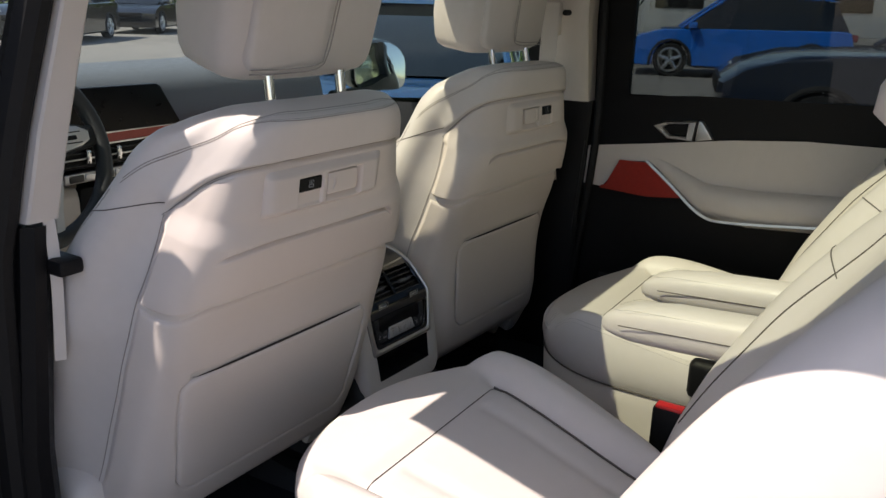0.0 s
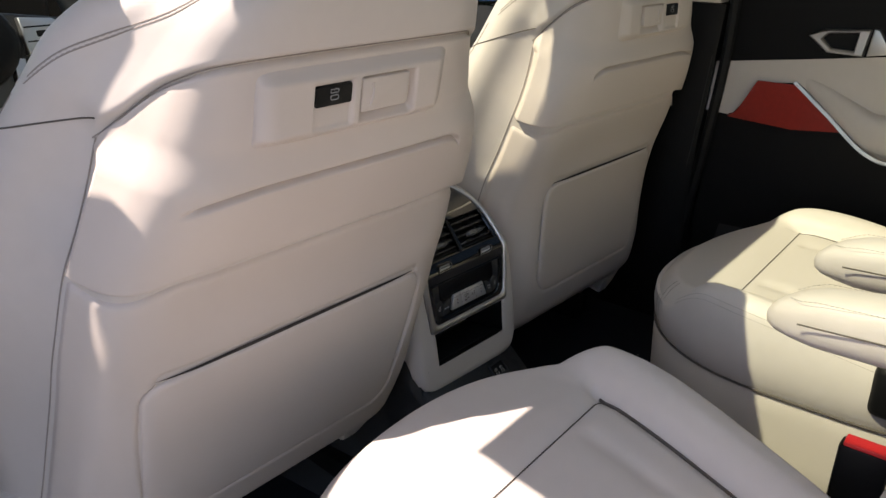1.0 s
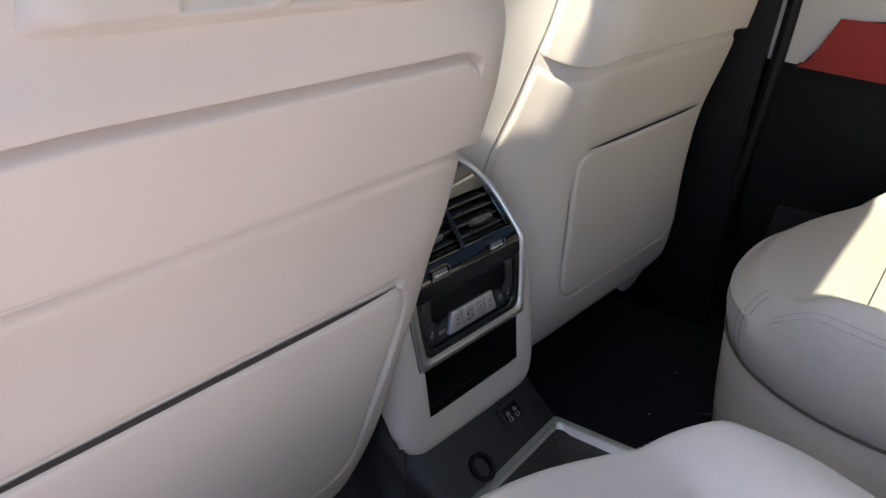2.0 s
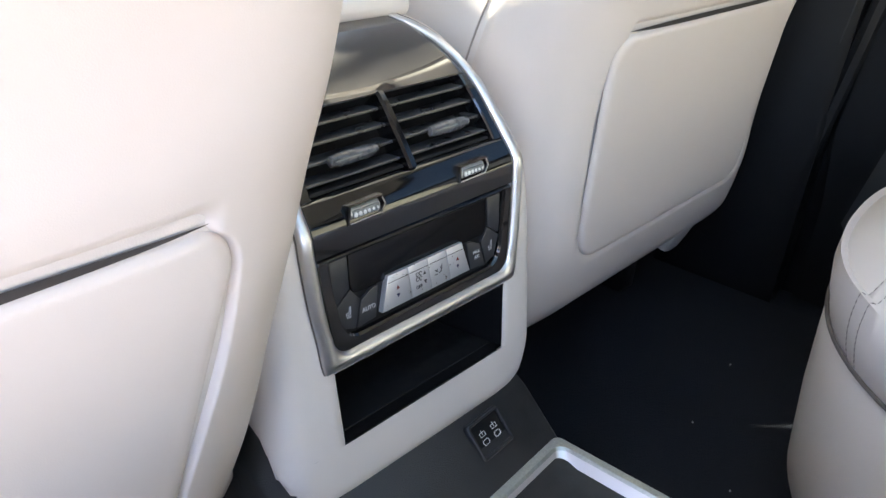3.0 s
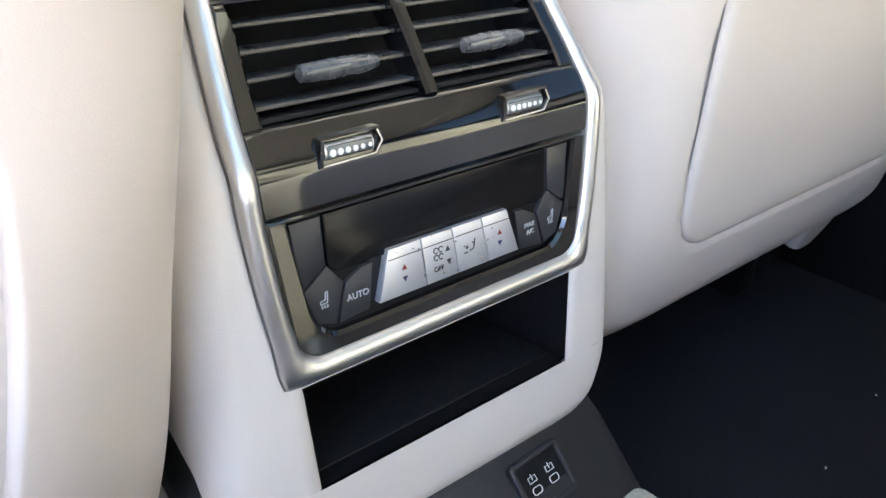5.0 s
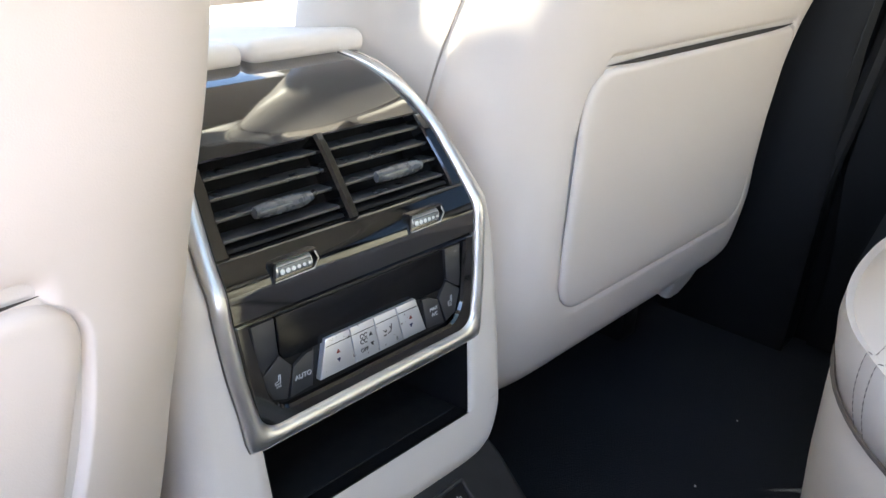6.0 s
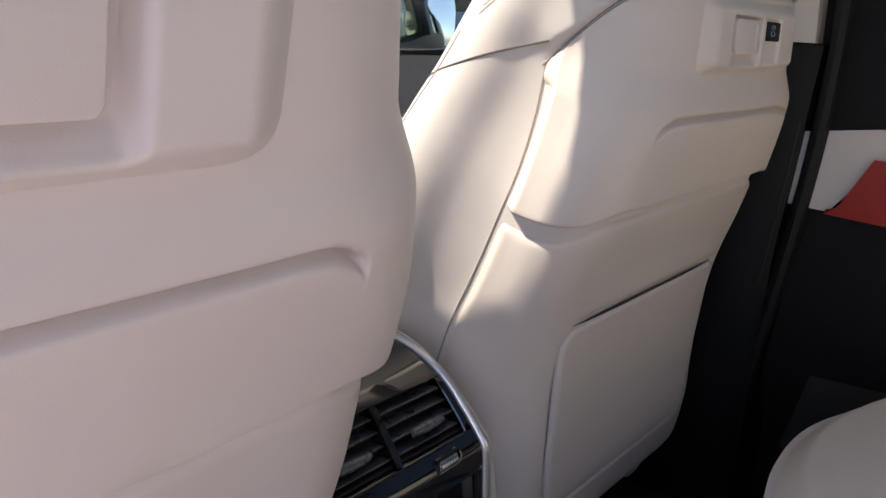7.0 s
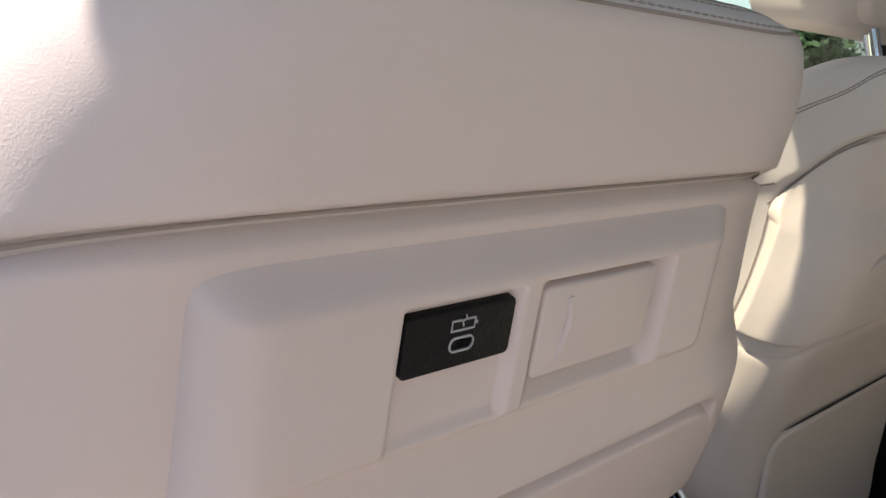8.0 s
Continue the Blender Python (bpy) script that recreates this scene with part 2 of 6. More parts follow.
def prism(loop, y0, y1, r=0.0):
    """A flat outline (x, z) given depth from y0 (its face, towards -y) to y1, the face's edge rounded by r."""
    c = Vector((sum(p[0] for p in loop) / len(loop), 0, sum(p[1] for p in loop) / len(loop)))

    def ring(y, inset):
        out = []
        n = len(loop)
        for i, p in enumerate(loop):
            a, b = loop[i - 1], loop[(i + 1) % n]
            t = Vector((b[0] - a[0], 0, b[1] - a[1]))
            nn = Vector((t.z, 0, -t.x))
            nn = nn.normalized() if nn.length > 1e-9 else Vector((0, 0, 0))
            out.append(Vector((p[0], y, p[1])) - nn * inset)
        return out
    rings = [ring(y1, 0)]
    if r:
        for k in range(4):
            a = math.pi / 2 * k / 3
            rings.append(ring(y0 + r * (1 - math.sin(a)), r * (1 - math.cos(a))))
    else:
        rings.append(ring(y0, 0))
    return loft(rings)


def ringprism(outer, inner, y0, y1, bevel=0.0):
    """A frame between two outlines of equal length."""
    bm = bmesh.new()
    b = bevel
    cx = sum(p[0] for p in inner) / len(inner)
    cz = sum(p[1] for p in inner) / len(inner)

    def off(loop, d):
        n = len(loop)
        out = []
        for i, p in enumerate(loop):
            a, c = loop[i - 1], loop[(i + 1) % n]
            t = Vector((c[0] - a[0], c[1] - a[1]))
            t = t.normalized() if t.length > 1e-9 else Vector((1, 0))
            out.append((p[0] - t.y * d, p[1] + t.x * d))
        return out
    loops = [(outer, y1), (outer, y0 + b), (off(outer, b) if b else outer, y0), (off(inner, -b) if b else inner, y0),
             (inner, y0 + b), (inner, y1)]
    if not b:
        loops = [loops[0], loops[2], loops[3], loops[5]]
    rows = [[bm.verts.new((p[0], y, p[1])) for p in lp] for lp, y in loops]
    n = len(outer)
    for a, c in zip(rows, rows[1:] + rows[:1]):
        for i in range(n):
            k = (i + 1) % n
            bm.faces.new((a[i], a[k], c[k], c[i]))
    return bm


def writing(text, size, x, y, z, material, parent, tilt=0.0, name="writing"):
    """Words in the built-in font, standing on the plane y, read from -y."""
    cu = bpy.data.curves.new(name, "FONT")
    cu.body, cu.size, cu.align_x, cu.align_y, cu.extrude = text, size, "CENTER", "CENTER", 0.0002
    tmp = bpy.data.objects.new("tmp", cu)
    scene.collection.objects.link(tmp)
    bpy.context.view_layer.update()
    me = bpy.data.meshes.new_from_object(tmp.evaluated_get(bpy.context.evaluated_depsgraph_get()))
    bpy.data.objects.remove(tmp)
    bpy.data.curves.remove(cu)
    me.name = name
    me.transform(pose(x, y, z, 90, 0, 0) @ pose(0, 0, 0, 0, 0, tilt))
    me.materials.clear()
    me.materials.append(material)
    ob = new(name, me)
    ob.parent = parent
    return ob


def stroke_mesh(strokes, w, y):
    bms = []
    for st in strokes:
        pts = [Vector((a, y, b)) for a, b in st]
        bms.append(sweep(pts, [(-w / 2, 0), (-w / 2, 0.0004), (w / 2, 0.0004), (w / 2, 0)]))
    return join(*bms)


def lines(strokes, w, y, material, parent, name="symbol", m=None):
    """A drawn symbol: strokes of (x, z) points as thin bars on the plane y."""
    bm = stroke_mesh(strokes, w, y)
    if m is not None:
        bm.transform(m)
    return part(name, bm, material, parent, smooth=False)


# the console's face leans forwards
TILT = pose(-0.0039, -0.0057, 0.0018, 0, 0, -3.42) @ pose(0, 0, 0, -8.8) @ Matrix.Diagonal((0.957, 1, 0.99, 1))


# ---------------------------------------------------------------- structure of the cabin
single("floor", rbox(-0.74, 0.78, -1.95, 1.25, -0.05, 0.0, 0.01), CARPET, "black carpeted cabin floor", "floor", "structure")
single("floor_mat", rbox(0.13, 0.70, -0.36, 0.42, 0.001, 0.012, 0.005), CARPET,
       "black carpet mat lying in the footwell", "floor mat")


specks = join(*[moved(rbox(-0.0013, 0.0013, -0.0009, 0.0009, 0, 0.0012, 0.0004, 1), pose(x, y, 0.0121, 0, 0, 70 * x)) for x, y in
                ((0.373, -0.050), (0.509, -0.040), (0.30, -0.12))])
tagged(part("lint", specks, INKGREY), "tiny pale lint specks lying on the black mat", "lint", "", "stuff")


def roof():
    """Headliner with the two openings of the glass roof and the beam between them."""
    bms = []
    # unseen opening edges, set to shape the sun patches; the front one spares the floor
    for y0, y1, i0, i1, x0 in ((-1.95, -0.951, -1.80, -1.05, -0.57), (-0.949, 0.139, -0.90, 0.028, -0.578), (0.141, 0.68, 0.17, 0.60, -0.303)):
        bms.append(ringprism(rrect(-0.64, 0.70, y0, y1, 0.012), rrect(x0, 0.262, i0, i1, 0.05 if y0 < 0 else (0.02, 0.02, 0.02, 0.23)), -0.03, 0.03, 0.01))
    bm = join(*bms)
    bm.transform(pose(0, 0, 1.14, -90, 0, 0))
    for v in bm.verts:
        v.co.z -= 0.05 * (v.co.x / 0.7) ** 2
    return bm


single("ceiling", roof(), HEADLINER, "pale cloth headliner round three glass roof panes", "ceiling", "structure", sharp=50)
for y0, y1 in ((-1.82, -1.03), (-0.88, 0.10), (0.18, 0.62)):
    bm = grid(lambda i, j: (-0.60 + 0.88 * i / 12, y0 + (y1 - y0) * j / 8, 1.174 - 0.05 * ((-0.60 + 0.88 * i / 12) / 0.7) ** 2), 13, 9)
    single("roof_window", bm, ROOFGLASS if y0 < 0 else FRONTGLASS, "tinted panoramic glass roof pane", "window", "structure")


def wall(name, x0, x1, y0, y1, z0, z1, material, label, r=0.01):
    return single(name, rbox(x0, x1, y0, y1, z0, z1, r), material, label, "wall", "structure")


wall("wall_rear", -0.74, 0.78, -2.0, -1.95, 0.0, 0.64, TRIM, "plain tailgate trim at the rear of the cabin")
single("window_tailgate", rbox(-0.66, 0.70, -1.982, -1.978, 0.64, 1.10, 0), DARKTINT, "tailgate window", "window", "structure")
wall("wall_left_rear", -0.80, -0.72, -1.95, -1.02, 0.0, 0.68, TRIM, "ivory rear quarter trim")
single("window_quarter", rbox(-0.765, -0.761, -1.60, -1.10, 0.68, 1.06, 0), DARKTINT, "rear quarter window", "window", "structure")
single("pillar_c", rbox(-0.80, -0.70, -1.10, -1.02, 0.68, 1.08, 0.02), TRIM, "ivory rear door pillar trim", "pillar", "structure")
single("pillar_d", rbox(-0.80, -0.70, -1.95, -1.60, 0.68, 1.08, 0.02), TRIM, "ivory rear pillar trim", "pillar", "structure")
wall("wall_right_rear", 0.74, 0.82, -1.95, -0.98, 0.0, 0.72, TRIM, "ivory rear quarter trim")
wall("wall_front", -0.74, 0.78, 1.25, 1.30, -0.05, 0.70, BLACK, "dark bulkhead ahead of the footwells")
wall("sill_left", -0.90, -0.74, -1.02, 1.25, -0.16, 0.03, BLACK, "black door sill with scuff plate", 0.02)
# out of view; lower edge (y, z) set to limit the sun on the left chair
rail = [(-1.95, 1.03), (-0.9, 0.99), (-0.275, 0.99), (-0.05, 1.045), (0.006, 1.06)]
single("roof_rail_left", loft([[Vector((x, y, z)) for x, z in ((-0.80, low), (-0.795, 1.13), (-0.58, 1.13), (-0.58, 1.05), (-0.70, max(1.05, low)))] for y, low in rail]), HEADLINER,
       "cloth-covered roof rail above the open door", "wall", "structure", sharp=30)
wall("roof_rail_left", -0.675, -0.58, 0.008, 0.66, 1.05, 1.13, HEADLINER, "cloth-covered roof rail", 0.02)
wall("roof_rail_right", 0.66, 0.78, -1.95, 0.66, 1.04, 1.13, HEADLINER, "cloth-covered roof rail", 0.03)
for side in (-1, 1):
    single("pillar_a", sweep([(side * 0.70, 1.22, 0.70), (side * 0.69, 0.92, 0.90), (side * 0.68, 0.62, 1.09)],
                             [(-0.035, 0), (-0.03, 0.05), (0.03, 0.05), (0.035, 0)], Vector((-side, -0.2, 0.1))), TRIM,
           "ivory windscreen pillar trim", "pillar", "structure")
single("pillar_d", rbox(0.70, 0.80, -1.95, -1.55, 0.70, 1.10, 0.02), TRIM, "ivory rear pillar trim", "pillar", "structure")
single("pillar_c", rbox(0.715, 0.80, -1.06, -0.96, 0.70, 1.10, 0.02), BLACK, "black rear door pillar", "pillar", "structure")
bm = grid(lambda i, j: (-0.66 + 1.32 * i / 10, 1.24 - 0.57 * j / 8, 0.70 + 0.42 * j / 8 + 0.04 * (1 - ((i - 5) / 5) ** 2)), 11, 9)
single("windscreen", bm, CABINGLASS, "clear laminated windscreen", "window", "structure")
bm = rbox(0.765, 0.769, -0.96, -0.10, 0.695, 1.06, 0)
single("window_rear_right", bm, DARKTINT, "closed rear side window", "window", "structure")
bm = rbox(0.765, 0.769, 0.10, 1.0, 0.64, 1.06, 0)
single("window_front_right", bm, CABINGLASS, "closed front side window", "window", "structure")
bm = rbox(0.765, 0.769, -1.55, -1.06, 0.70, 1.06, 0)
single("window_quarter", bm, DARKTINT, "rear quarter window", "window", "structure")


# ---------------------------------------------------------------- pillar between the left doors
def left_pillar():
    p = thing("door_pillar", "ivory-trimmed door pillar with black seal and white body edge", "pillar", kind="structure")

    def ring(z, y0, y1, x0, x1):
        return [Vector((x, y, z)) for x, y in
                [(x0, y0), (x0, y1), (x0 + 0.01, y1 + 0.012), (x1 - 0.015, y1 + 0.012), (x1, y1), (x1, y0), (x1 - 0.015, y0 - 0.012),
                 (x0 + 0.012, y0 - 0.012)]]
    def flat(z, y0, y1, x0, x1):
        return [Vector((x, y, z)) for x, y in [(x0, y0 + 0.003), (x0, y1), (x1 - 0.006, y1), (x1, y1 - 0.006), (x1, y0 + 0.005), (x1 - 0.005, y0), (x0 + 0.003, y0)]]
    bm = loft([flat(0.671, 0.095, 0.140, -0.712, -0.668), flat(0.781, 0.068, 0.113, -0.701, -0.659), flat(0.928, 0.034, 0.079, -0.676, -0.640), flat(1.075, 0.005, 0.050, -0.644, -0.608)])
    part("upper_trim", bm, TRIM, p)
    bm = loft([ring(0.0, 0.14, 0.24, -0.735, -0.690), ring(0.35, 0.135, 0.22, -0.735, -0.690), ring(0.665, 0.109, 0.16, -0.714, -0.673)])
    part("lower_trim", bm, BLACK, p, "black lower pillar trim")
    path = [(-0.731, 0.174, -0.179), (-0.736, 0.163, 0.216), (-0.736, 0.140, 0.578), (-0.728, 0.120, 0.691), (-0.715, 0.093, 0.804), (-0.693, 0.063, 0.928), (-0.687, 0.055, 0.965)]
    part("door_seal", tube(spline(path, 28), 0.022, 10), RUBBER, p, "black rubber door seal")
    path = [(-0.787, 0.191, -0.179), (-0.793, 0.180, 0.216), (-0.789, 0.163, 0.578), (-0.776, 0.142, 0.725), (-0.751, 0.113, 0.871), (-0.725, 0.084, 1.007)]
    part("second_seal", tube(spline(path, 24), 0.025, 10), RUBBER, p, "black rubber door seal")
    bm = loft([ring(-0.15, 0.20, 0.36, -0.87, -0.79), ring(0.45, 0.20, 0.34, -0.87, -0.79), ring(0.70, 0.185, 0.32, -0.85, -0.775), ring(0.85, 0.165, 0.30, -0.82, -0.75),
               ring(0.98, 0.145, 0.26, -0.78, -0.715), ring(1.08, 0.13, 0.24, -0.75, -0.69)])
    part("body_edge", bm, WHITEPAINT, p, "white painted body pillar")
    bm = sweep(spline([(-0.690, 0.095, 0.80), (-0.684, 0.098, 0.70), (-0.680, 0.10, 0.60), (-0.682, 0.11, 0.48)], 16), [(-0.007, 0), (-0.007, 0.0014), (0.007, 0.0014), (0.007, 0)], Vector((-0.4, -0.9, 0)))
    part("seat_belt", bm, TRIM, p, "ivory seat belt webbing")
    part("belt_guide", join(rbox(-0.690, -0.655, 0.075, 0.125, 0.600, 0.622, 0.006), rbox(-0.668, -0.640, 0.09, 0.105, 0.605, 0.615, 0.004)), BLACK, p, "black belt guide")
    part("guide_tip", rbox(-0.644, -0.632, 0.092, 0.102, 0.598, 0.608, 0.003), SATIN, p, "bright tip")
    return p


left_pillar()


# ---------------------------------------------------------------- left front door, closed
def left_front_door():
    d = thing("front_door", "closed front door with ivory inner panel", "car door", "car doors")
    part("panel", rbox(-0.80, -0.725, 0.16, 1.15, -0.05, 0.62, 0.02), CHARCOAL, d)
    part("insert", rbox(-0.735, -0.715, 0.18, 1.05, 0.36, 0.60, 0.008), LEATHER, d, "ivory leather insert")
    bm = ringprism(rrect(0.16, 1.12, 0.60, 1.09, 0.03), rrect(0.21, 0.98, 0.64, 1.05, 0.03), -0.012, 0.012, 0.003)
    lean = Matrix.Translation((-0.765, 0, 0.60)) @ pose(0, 0, 0, 0, 12.5, 0) @ Matrix.Translation((0, 0, -0.60))
    part("window_frame", moved(bm, lean @ pose(0, 0, 0, 0, 0, 90)), BLACK, d)
    part("pane", moved(rbox(-0.002, 0.002, 0.21, 0.98, 0.64, 1.05, 0), lean), CABINGLASS, d, "clear glass")


left_front_door()


def open_rear_door():
    """The door that the camera comes in by, swung wide on its hinges."""
    d = thing("rear_door", "wide open rear door, black inside and white outside", "car door", "car doors", pose(-0.86, 0.14, 0.0, 0, 0, -68))
    part("panel", rbox(-0.05, 0.05, -0.98, 0.0, -0.05, 0.70, 0.03, 3), WHITEPAINT, d, "white painted door skin")
    part("insert", rbox(0.045, 0.075, -0.95, -0.04, 0.0, 0.69, 0.02, 3), BLACK, d, "black door lining")
    bm = ringprism(rrect(-0.98, 0.0, 0.66, 1.09, 0.05), rrect(-0.93, -0.05, 0.71, 1.05, 0.04), -0.015, 0.015, 0.004)
    part("window_frame", moved(bm, pose(0, 0, 0, 0, 0, 90)), BLACK, d, "black window frame")
    part("pane", rbox(-0.002, 0.002, -0.93, -0.05, 0.71, 1.05, 0), DARKTINT, d, "tinted glass")


open_rear_door()


# ---------------------------------------------------------------- right pillar and doors
def right_pillar():
    p = thing("door_pillar", "ivory upper door pillar trim above black lower trim", "pillar", kind="structure")

    def ring(z, y0, y1, x0, x1):
        return [Vector((x, y, z)) for x, y in [(x1, y0), (x1, y1), (x0, y1), (x0 - 0.008, y1 - 0.012), (x0 - 0.012, (y0 + y1) / 2),
                                               (x0 - 0.008, y0 + 0.012), (x0, y0)]]
    part("upper_trim", loft([ring(0.70, -0.03, 0.085, 0.715, 0.76), ring(0.90, -0.02, 0.09, 0.70, 0.76), ring(1.07, -0.03, 0.08, 0.67, 0.74)]), TRIM, p)
    part("lower_trim", loft([ring(0.0, -0.02, 0.16, 0.72, 0.77), ring(0.4, -0.02, 0.14, 0.725, 0.77), ring(0.698, -0.04, 0.09, 0.722, 0.77)]), BLACK, p,
         "black lower pillar trim")
    part("core", rbox(0.775, 0.86, -0.06, 0.14, -0.05, 1.07, 0.01), BLACK, p, "dark body pillar")
    path = spline([(0.722, -0.045, 1.07), (0.728, -0.055, 0.7), (0.73, -0.04, 0.45), (0.735, 0.0, 0.15), (0.735, 0.02, 0.0)], 24)
    part("door_seal", tube(path, 0.011, 8), RUBBER, p, "black rubber door seal")
    path = spline([(0.719, -0.028, 0.60), (0.718, -0.012, 0.40), (0.716, 0.012, 0.17), (0.716, 0.02, 0.12)], 16)
    part("trim_strip", tube(path, 0.0008, 6), CHARCOAL, p, "thin dark strip")
    path = spline([(0.66, 0.06, 1.0), (0.63, 0.05, 0.85), (0.62, 0.045, 0.7), (0.66, 0.04, 0.5)], 12)
    part("seat_belt", sweep(path, [(-0.022, 0), (-0.022, 0.0015), (0.022, 0.0015), (0.022, 0)], Vector((-1, 0, 0.2))), TRIM, p, "ivory seat belt webbing")
    part("belt_anchor", join(tube([(0.65, 0.05, 0.915), (0.69, 0.05, 0.915)], 0.012, 10), rbox(0.64, 0.66, 0.03, 0.07, 0.86, 0.94, 0.006)), TRIM, p)
    part("anchor_screw", tube([(0.636, 0.015, 0.915), (0.66, 0.015, 0.915)], 0.007, 10), BLACK, p, "black screw")


right_pillar()


def slab(loop, x0, x1, r=0.006):
    """An outline (y, z) on a side wall, its face towards -x at x0."""
    bm = prism([(-y, z) for y, z in loop], x0, x1, r)
    bm.transform(Matrix(((0, 1, 0, 0), (-1, 0, 0, 0), (0, 0, 1, 0), (0, 0, 0, 1))))
    return bm


def right_rear_door():
    d = thing("rear_door", "closed rear door, black and ivory with red veneer insert", "car door", "car doors")
    part("carrier", slab([(-0.96, 0.0), (-0.045, 0.0), (-0.045, 0.71), (-0.96, 0.745)], 0.762, 0.86, 0.01), BLACK, d)
    # upper black band below the window
    part("upper_panel", slab([(-0.96, 0.655), (-0.75, 0.655), (-0.55, 0.65), (-0.392, 0.635), (-0.2, 0.606), (-0.05, 0.58), (-0.05, 0.707), (-0.3, 0.726), (-0.96, 0.742)],
                             0.742, 0.764, 0.008), BLACK, d, "black upper door panel")
    # ivory middle panel
    part("insert", slab([(-0.96, 0.49), (-0.60, 0.485), (-0.40, 0.47), (-0.345, 0.475), (-0.30, 0.50), (-0.20, 0.572), (-0.13, 0.565), (-0.09, 0.515),
                         (-0.075, 0.492), (-0.015, 0.492), (-0.025, 0.578), (-0.2, 0.602), (-0.392, 0.631), (-0.55, 0.646), (-0.75, 0.651), (-0.96, 0.651)],
                        0.736, 0.764, 0.008), LEATHER, d, "ivory leather door insert")
    part("veneer", slab([(-0.075, 0.488), (-0.095, 0.492), (-0.125, 0.556), (-0.195, 0.556), (-0.30, 0.487), (-0.20, 0.482)], 0.728, 0.764, 0.006), RED, d,
         "dark red veneer inlay")
    # arm rest with its bright strip
    path = spline([(0.735, -0.19, 0.565), (0.722, -0.26, 0.515), (0.700, -0.345, 0.458), (0.690, -0.42, 0.452), (0.690, -0.60, 0.470), (0.70, -0.80, 0.49)], 40)
    part("grab_strip", sweep(path, [(-0.0035, -0.004), (-0.003, 0.005), (0.003, 0.006), (0.0035, -0.004)], Vector((-1, 0, 0.3))), SATIN, d, "satin metal strip")
    rings = []
    for y, z, dep, h in [(-0.20, 0.575, 0.004, 0.012), (-0.26, 0.535, 0.018, 0.03), (-0.34, 0.488, 0.038, 0.045), (-0.45, 0.482, 0.048, 0.05), (-0.62, 0.495, 0.05, 0.05), (-0.95, 0.52, 0.05, 0.05)]:
        rings.append([Vector((0.742 - dep * max(0, math.sin(a)) ** 0.7 if math.sin(a) > 0 else 0.755, y, z - h * math.cos(a) * 0.9)) for a in
                      [math.pi * k / 10 for k in range(11)] + [1.25 * math.pi, 1.75 * math.pi]])
    part("armrest", loft(rings), LEATHER, d, "ivory leather door armrest")
    # inner handle
    turn = Matrix(((0, 1, 0, 0.742), (-1, 0, 0, -0.205), (0, 0, 1, 0), (0, 0, 0, 1)))
    h = part("door_handle", moved(ringprism([(0.092, 0.627), (0.098, 0.675), (0.02, 0.668), (-0.006, 0.655), (0.03, 0.628)],
                                            [(0.076, 0.634), (0.080, 0.668), (0.028, 0.662), (0.018, 0.652), (0.036, 0.635)], -0.014, 0.004, 0.003), turn), SATIN, d, "satin metal inner handle")
    part("handle_grip", moved(prism([(0.140, 0.636), (0.112, 0.676), (0.102, 0.676), (0.098, 0.628)], -0.012, 0.004, 0.003), turn), SATIN, h, "satin metal lever")
    part("handle_bowl", moved(prism([(0.076, 0.634), (0.080, 0.668), (0.028, 0.662), (0.018, 0.652), (0.036, 0.635)], -0.002, 0.004), turn), BLACK, h, "dark handle bowl")
    part("lower_panel", slab([(-0.96, 0.02), (-0.06, 0.02), (-0.04, 0.25), (-0.055, 0.488), (-0.19, 0.478), (-0.30, 0.482), (-0.40, 0.455), (-0.96, 0.47)], 0.745, 0.764, 0.01),
         BLACK, d, "black lower door panel")
    part("pocket", slab([(-0.80, 0.06), (-0.14, 0.06), (-0.09, 0.15), (-0.10, 0.245), (-0.80, 0.27)], 0.715, 0.75, 0.015), CHARCOAL, d, "black map pocket")
    part("speaker_panel", slab([(-0.50, 0.30), (-0.16, 0.30), (-0.10, 0.36), (-0.14, 0.46), (-0.30, 0.465), (-0.45, 0.44)], 0.741, 0.75, 0.006), BLACK, d, "dark lower trim")
    part("window_trim", slab([(-0.96, 0.737), (-0.05, 0.704), (-0.05, 0.718), (-0.96, 0.750)], 0.748, 0.78, 0.004), BLACK, d)
    bm = join(slab([(-0.115, 0.72), (-0.05, 0.715), (-0.05, 1.08), (-0.115, 1.08)], 0.75, 0.785, 0.006), slab([(-1.0, 0.74), (-0.95, 0.74), (-0.95, 1.08), (-1.0, 1.08)], 0.75, 0.785, 0.006),
              slab([(-1.0, 1.04), (-0.05, 1.04), (-0.05, 1.09), (-1.0, 1.09)], 0.75, 0.785, 0.006))
    part("window_frame", bm, BLACK, d, "black window frame")


right_rear_door()


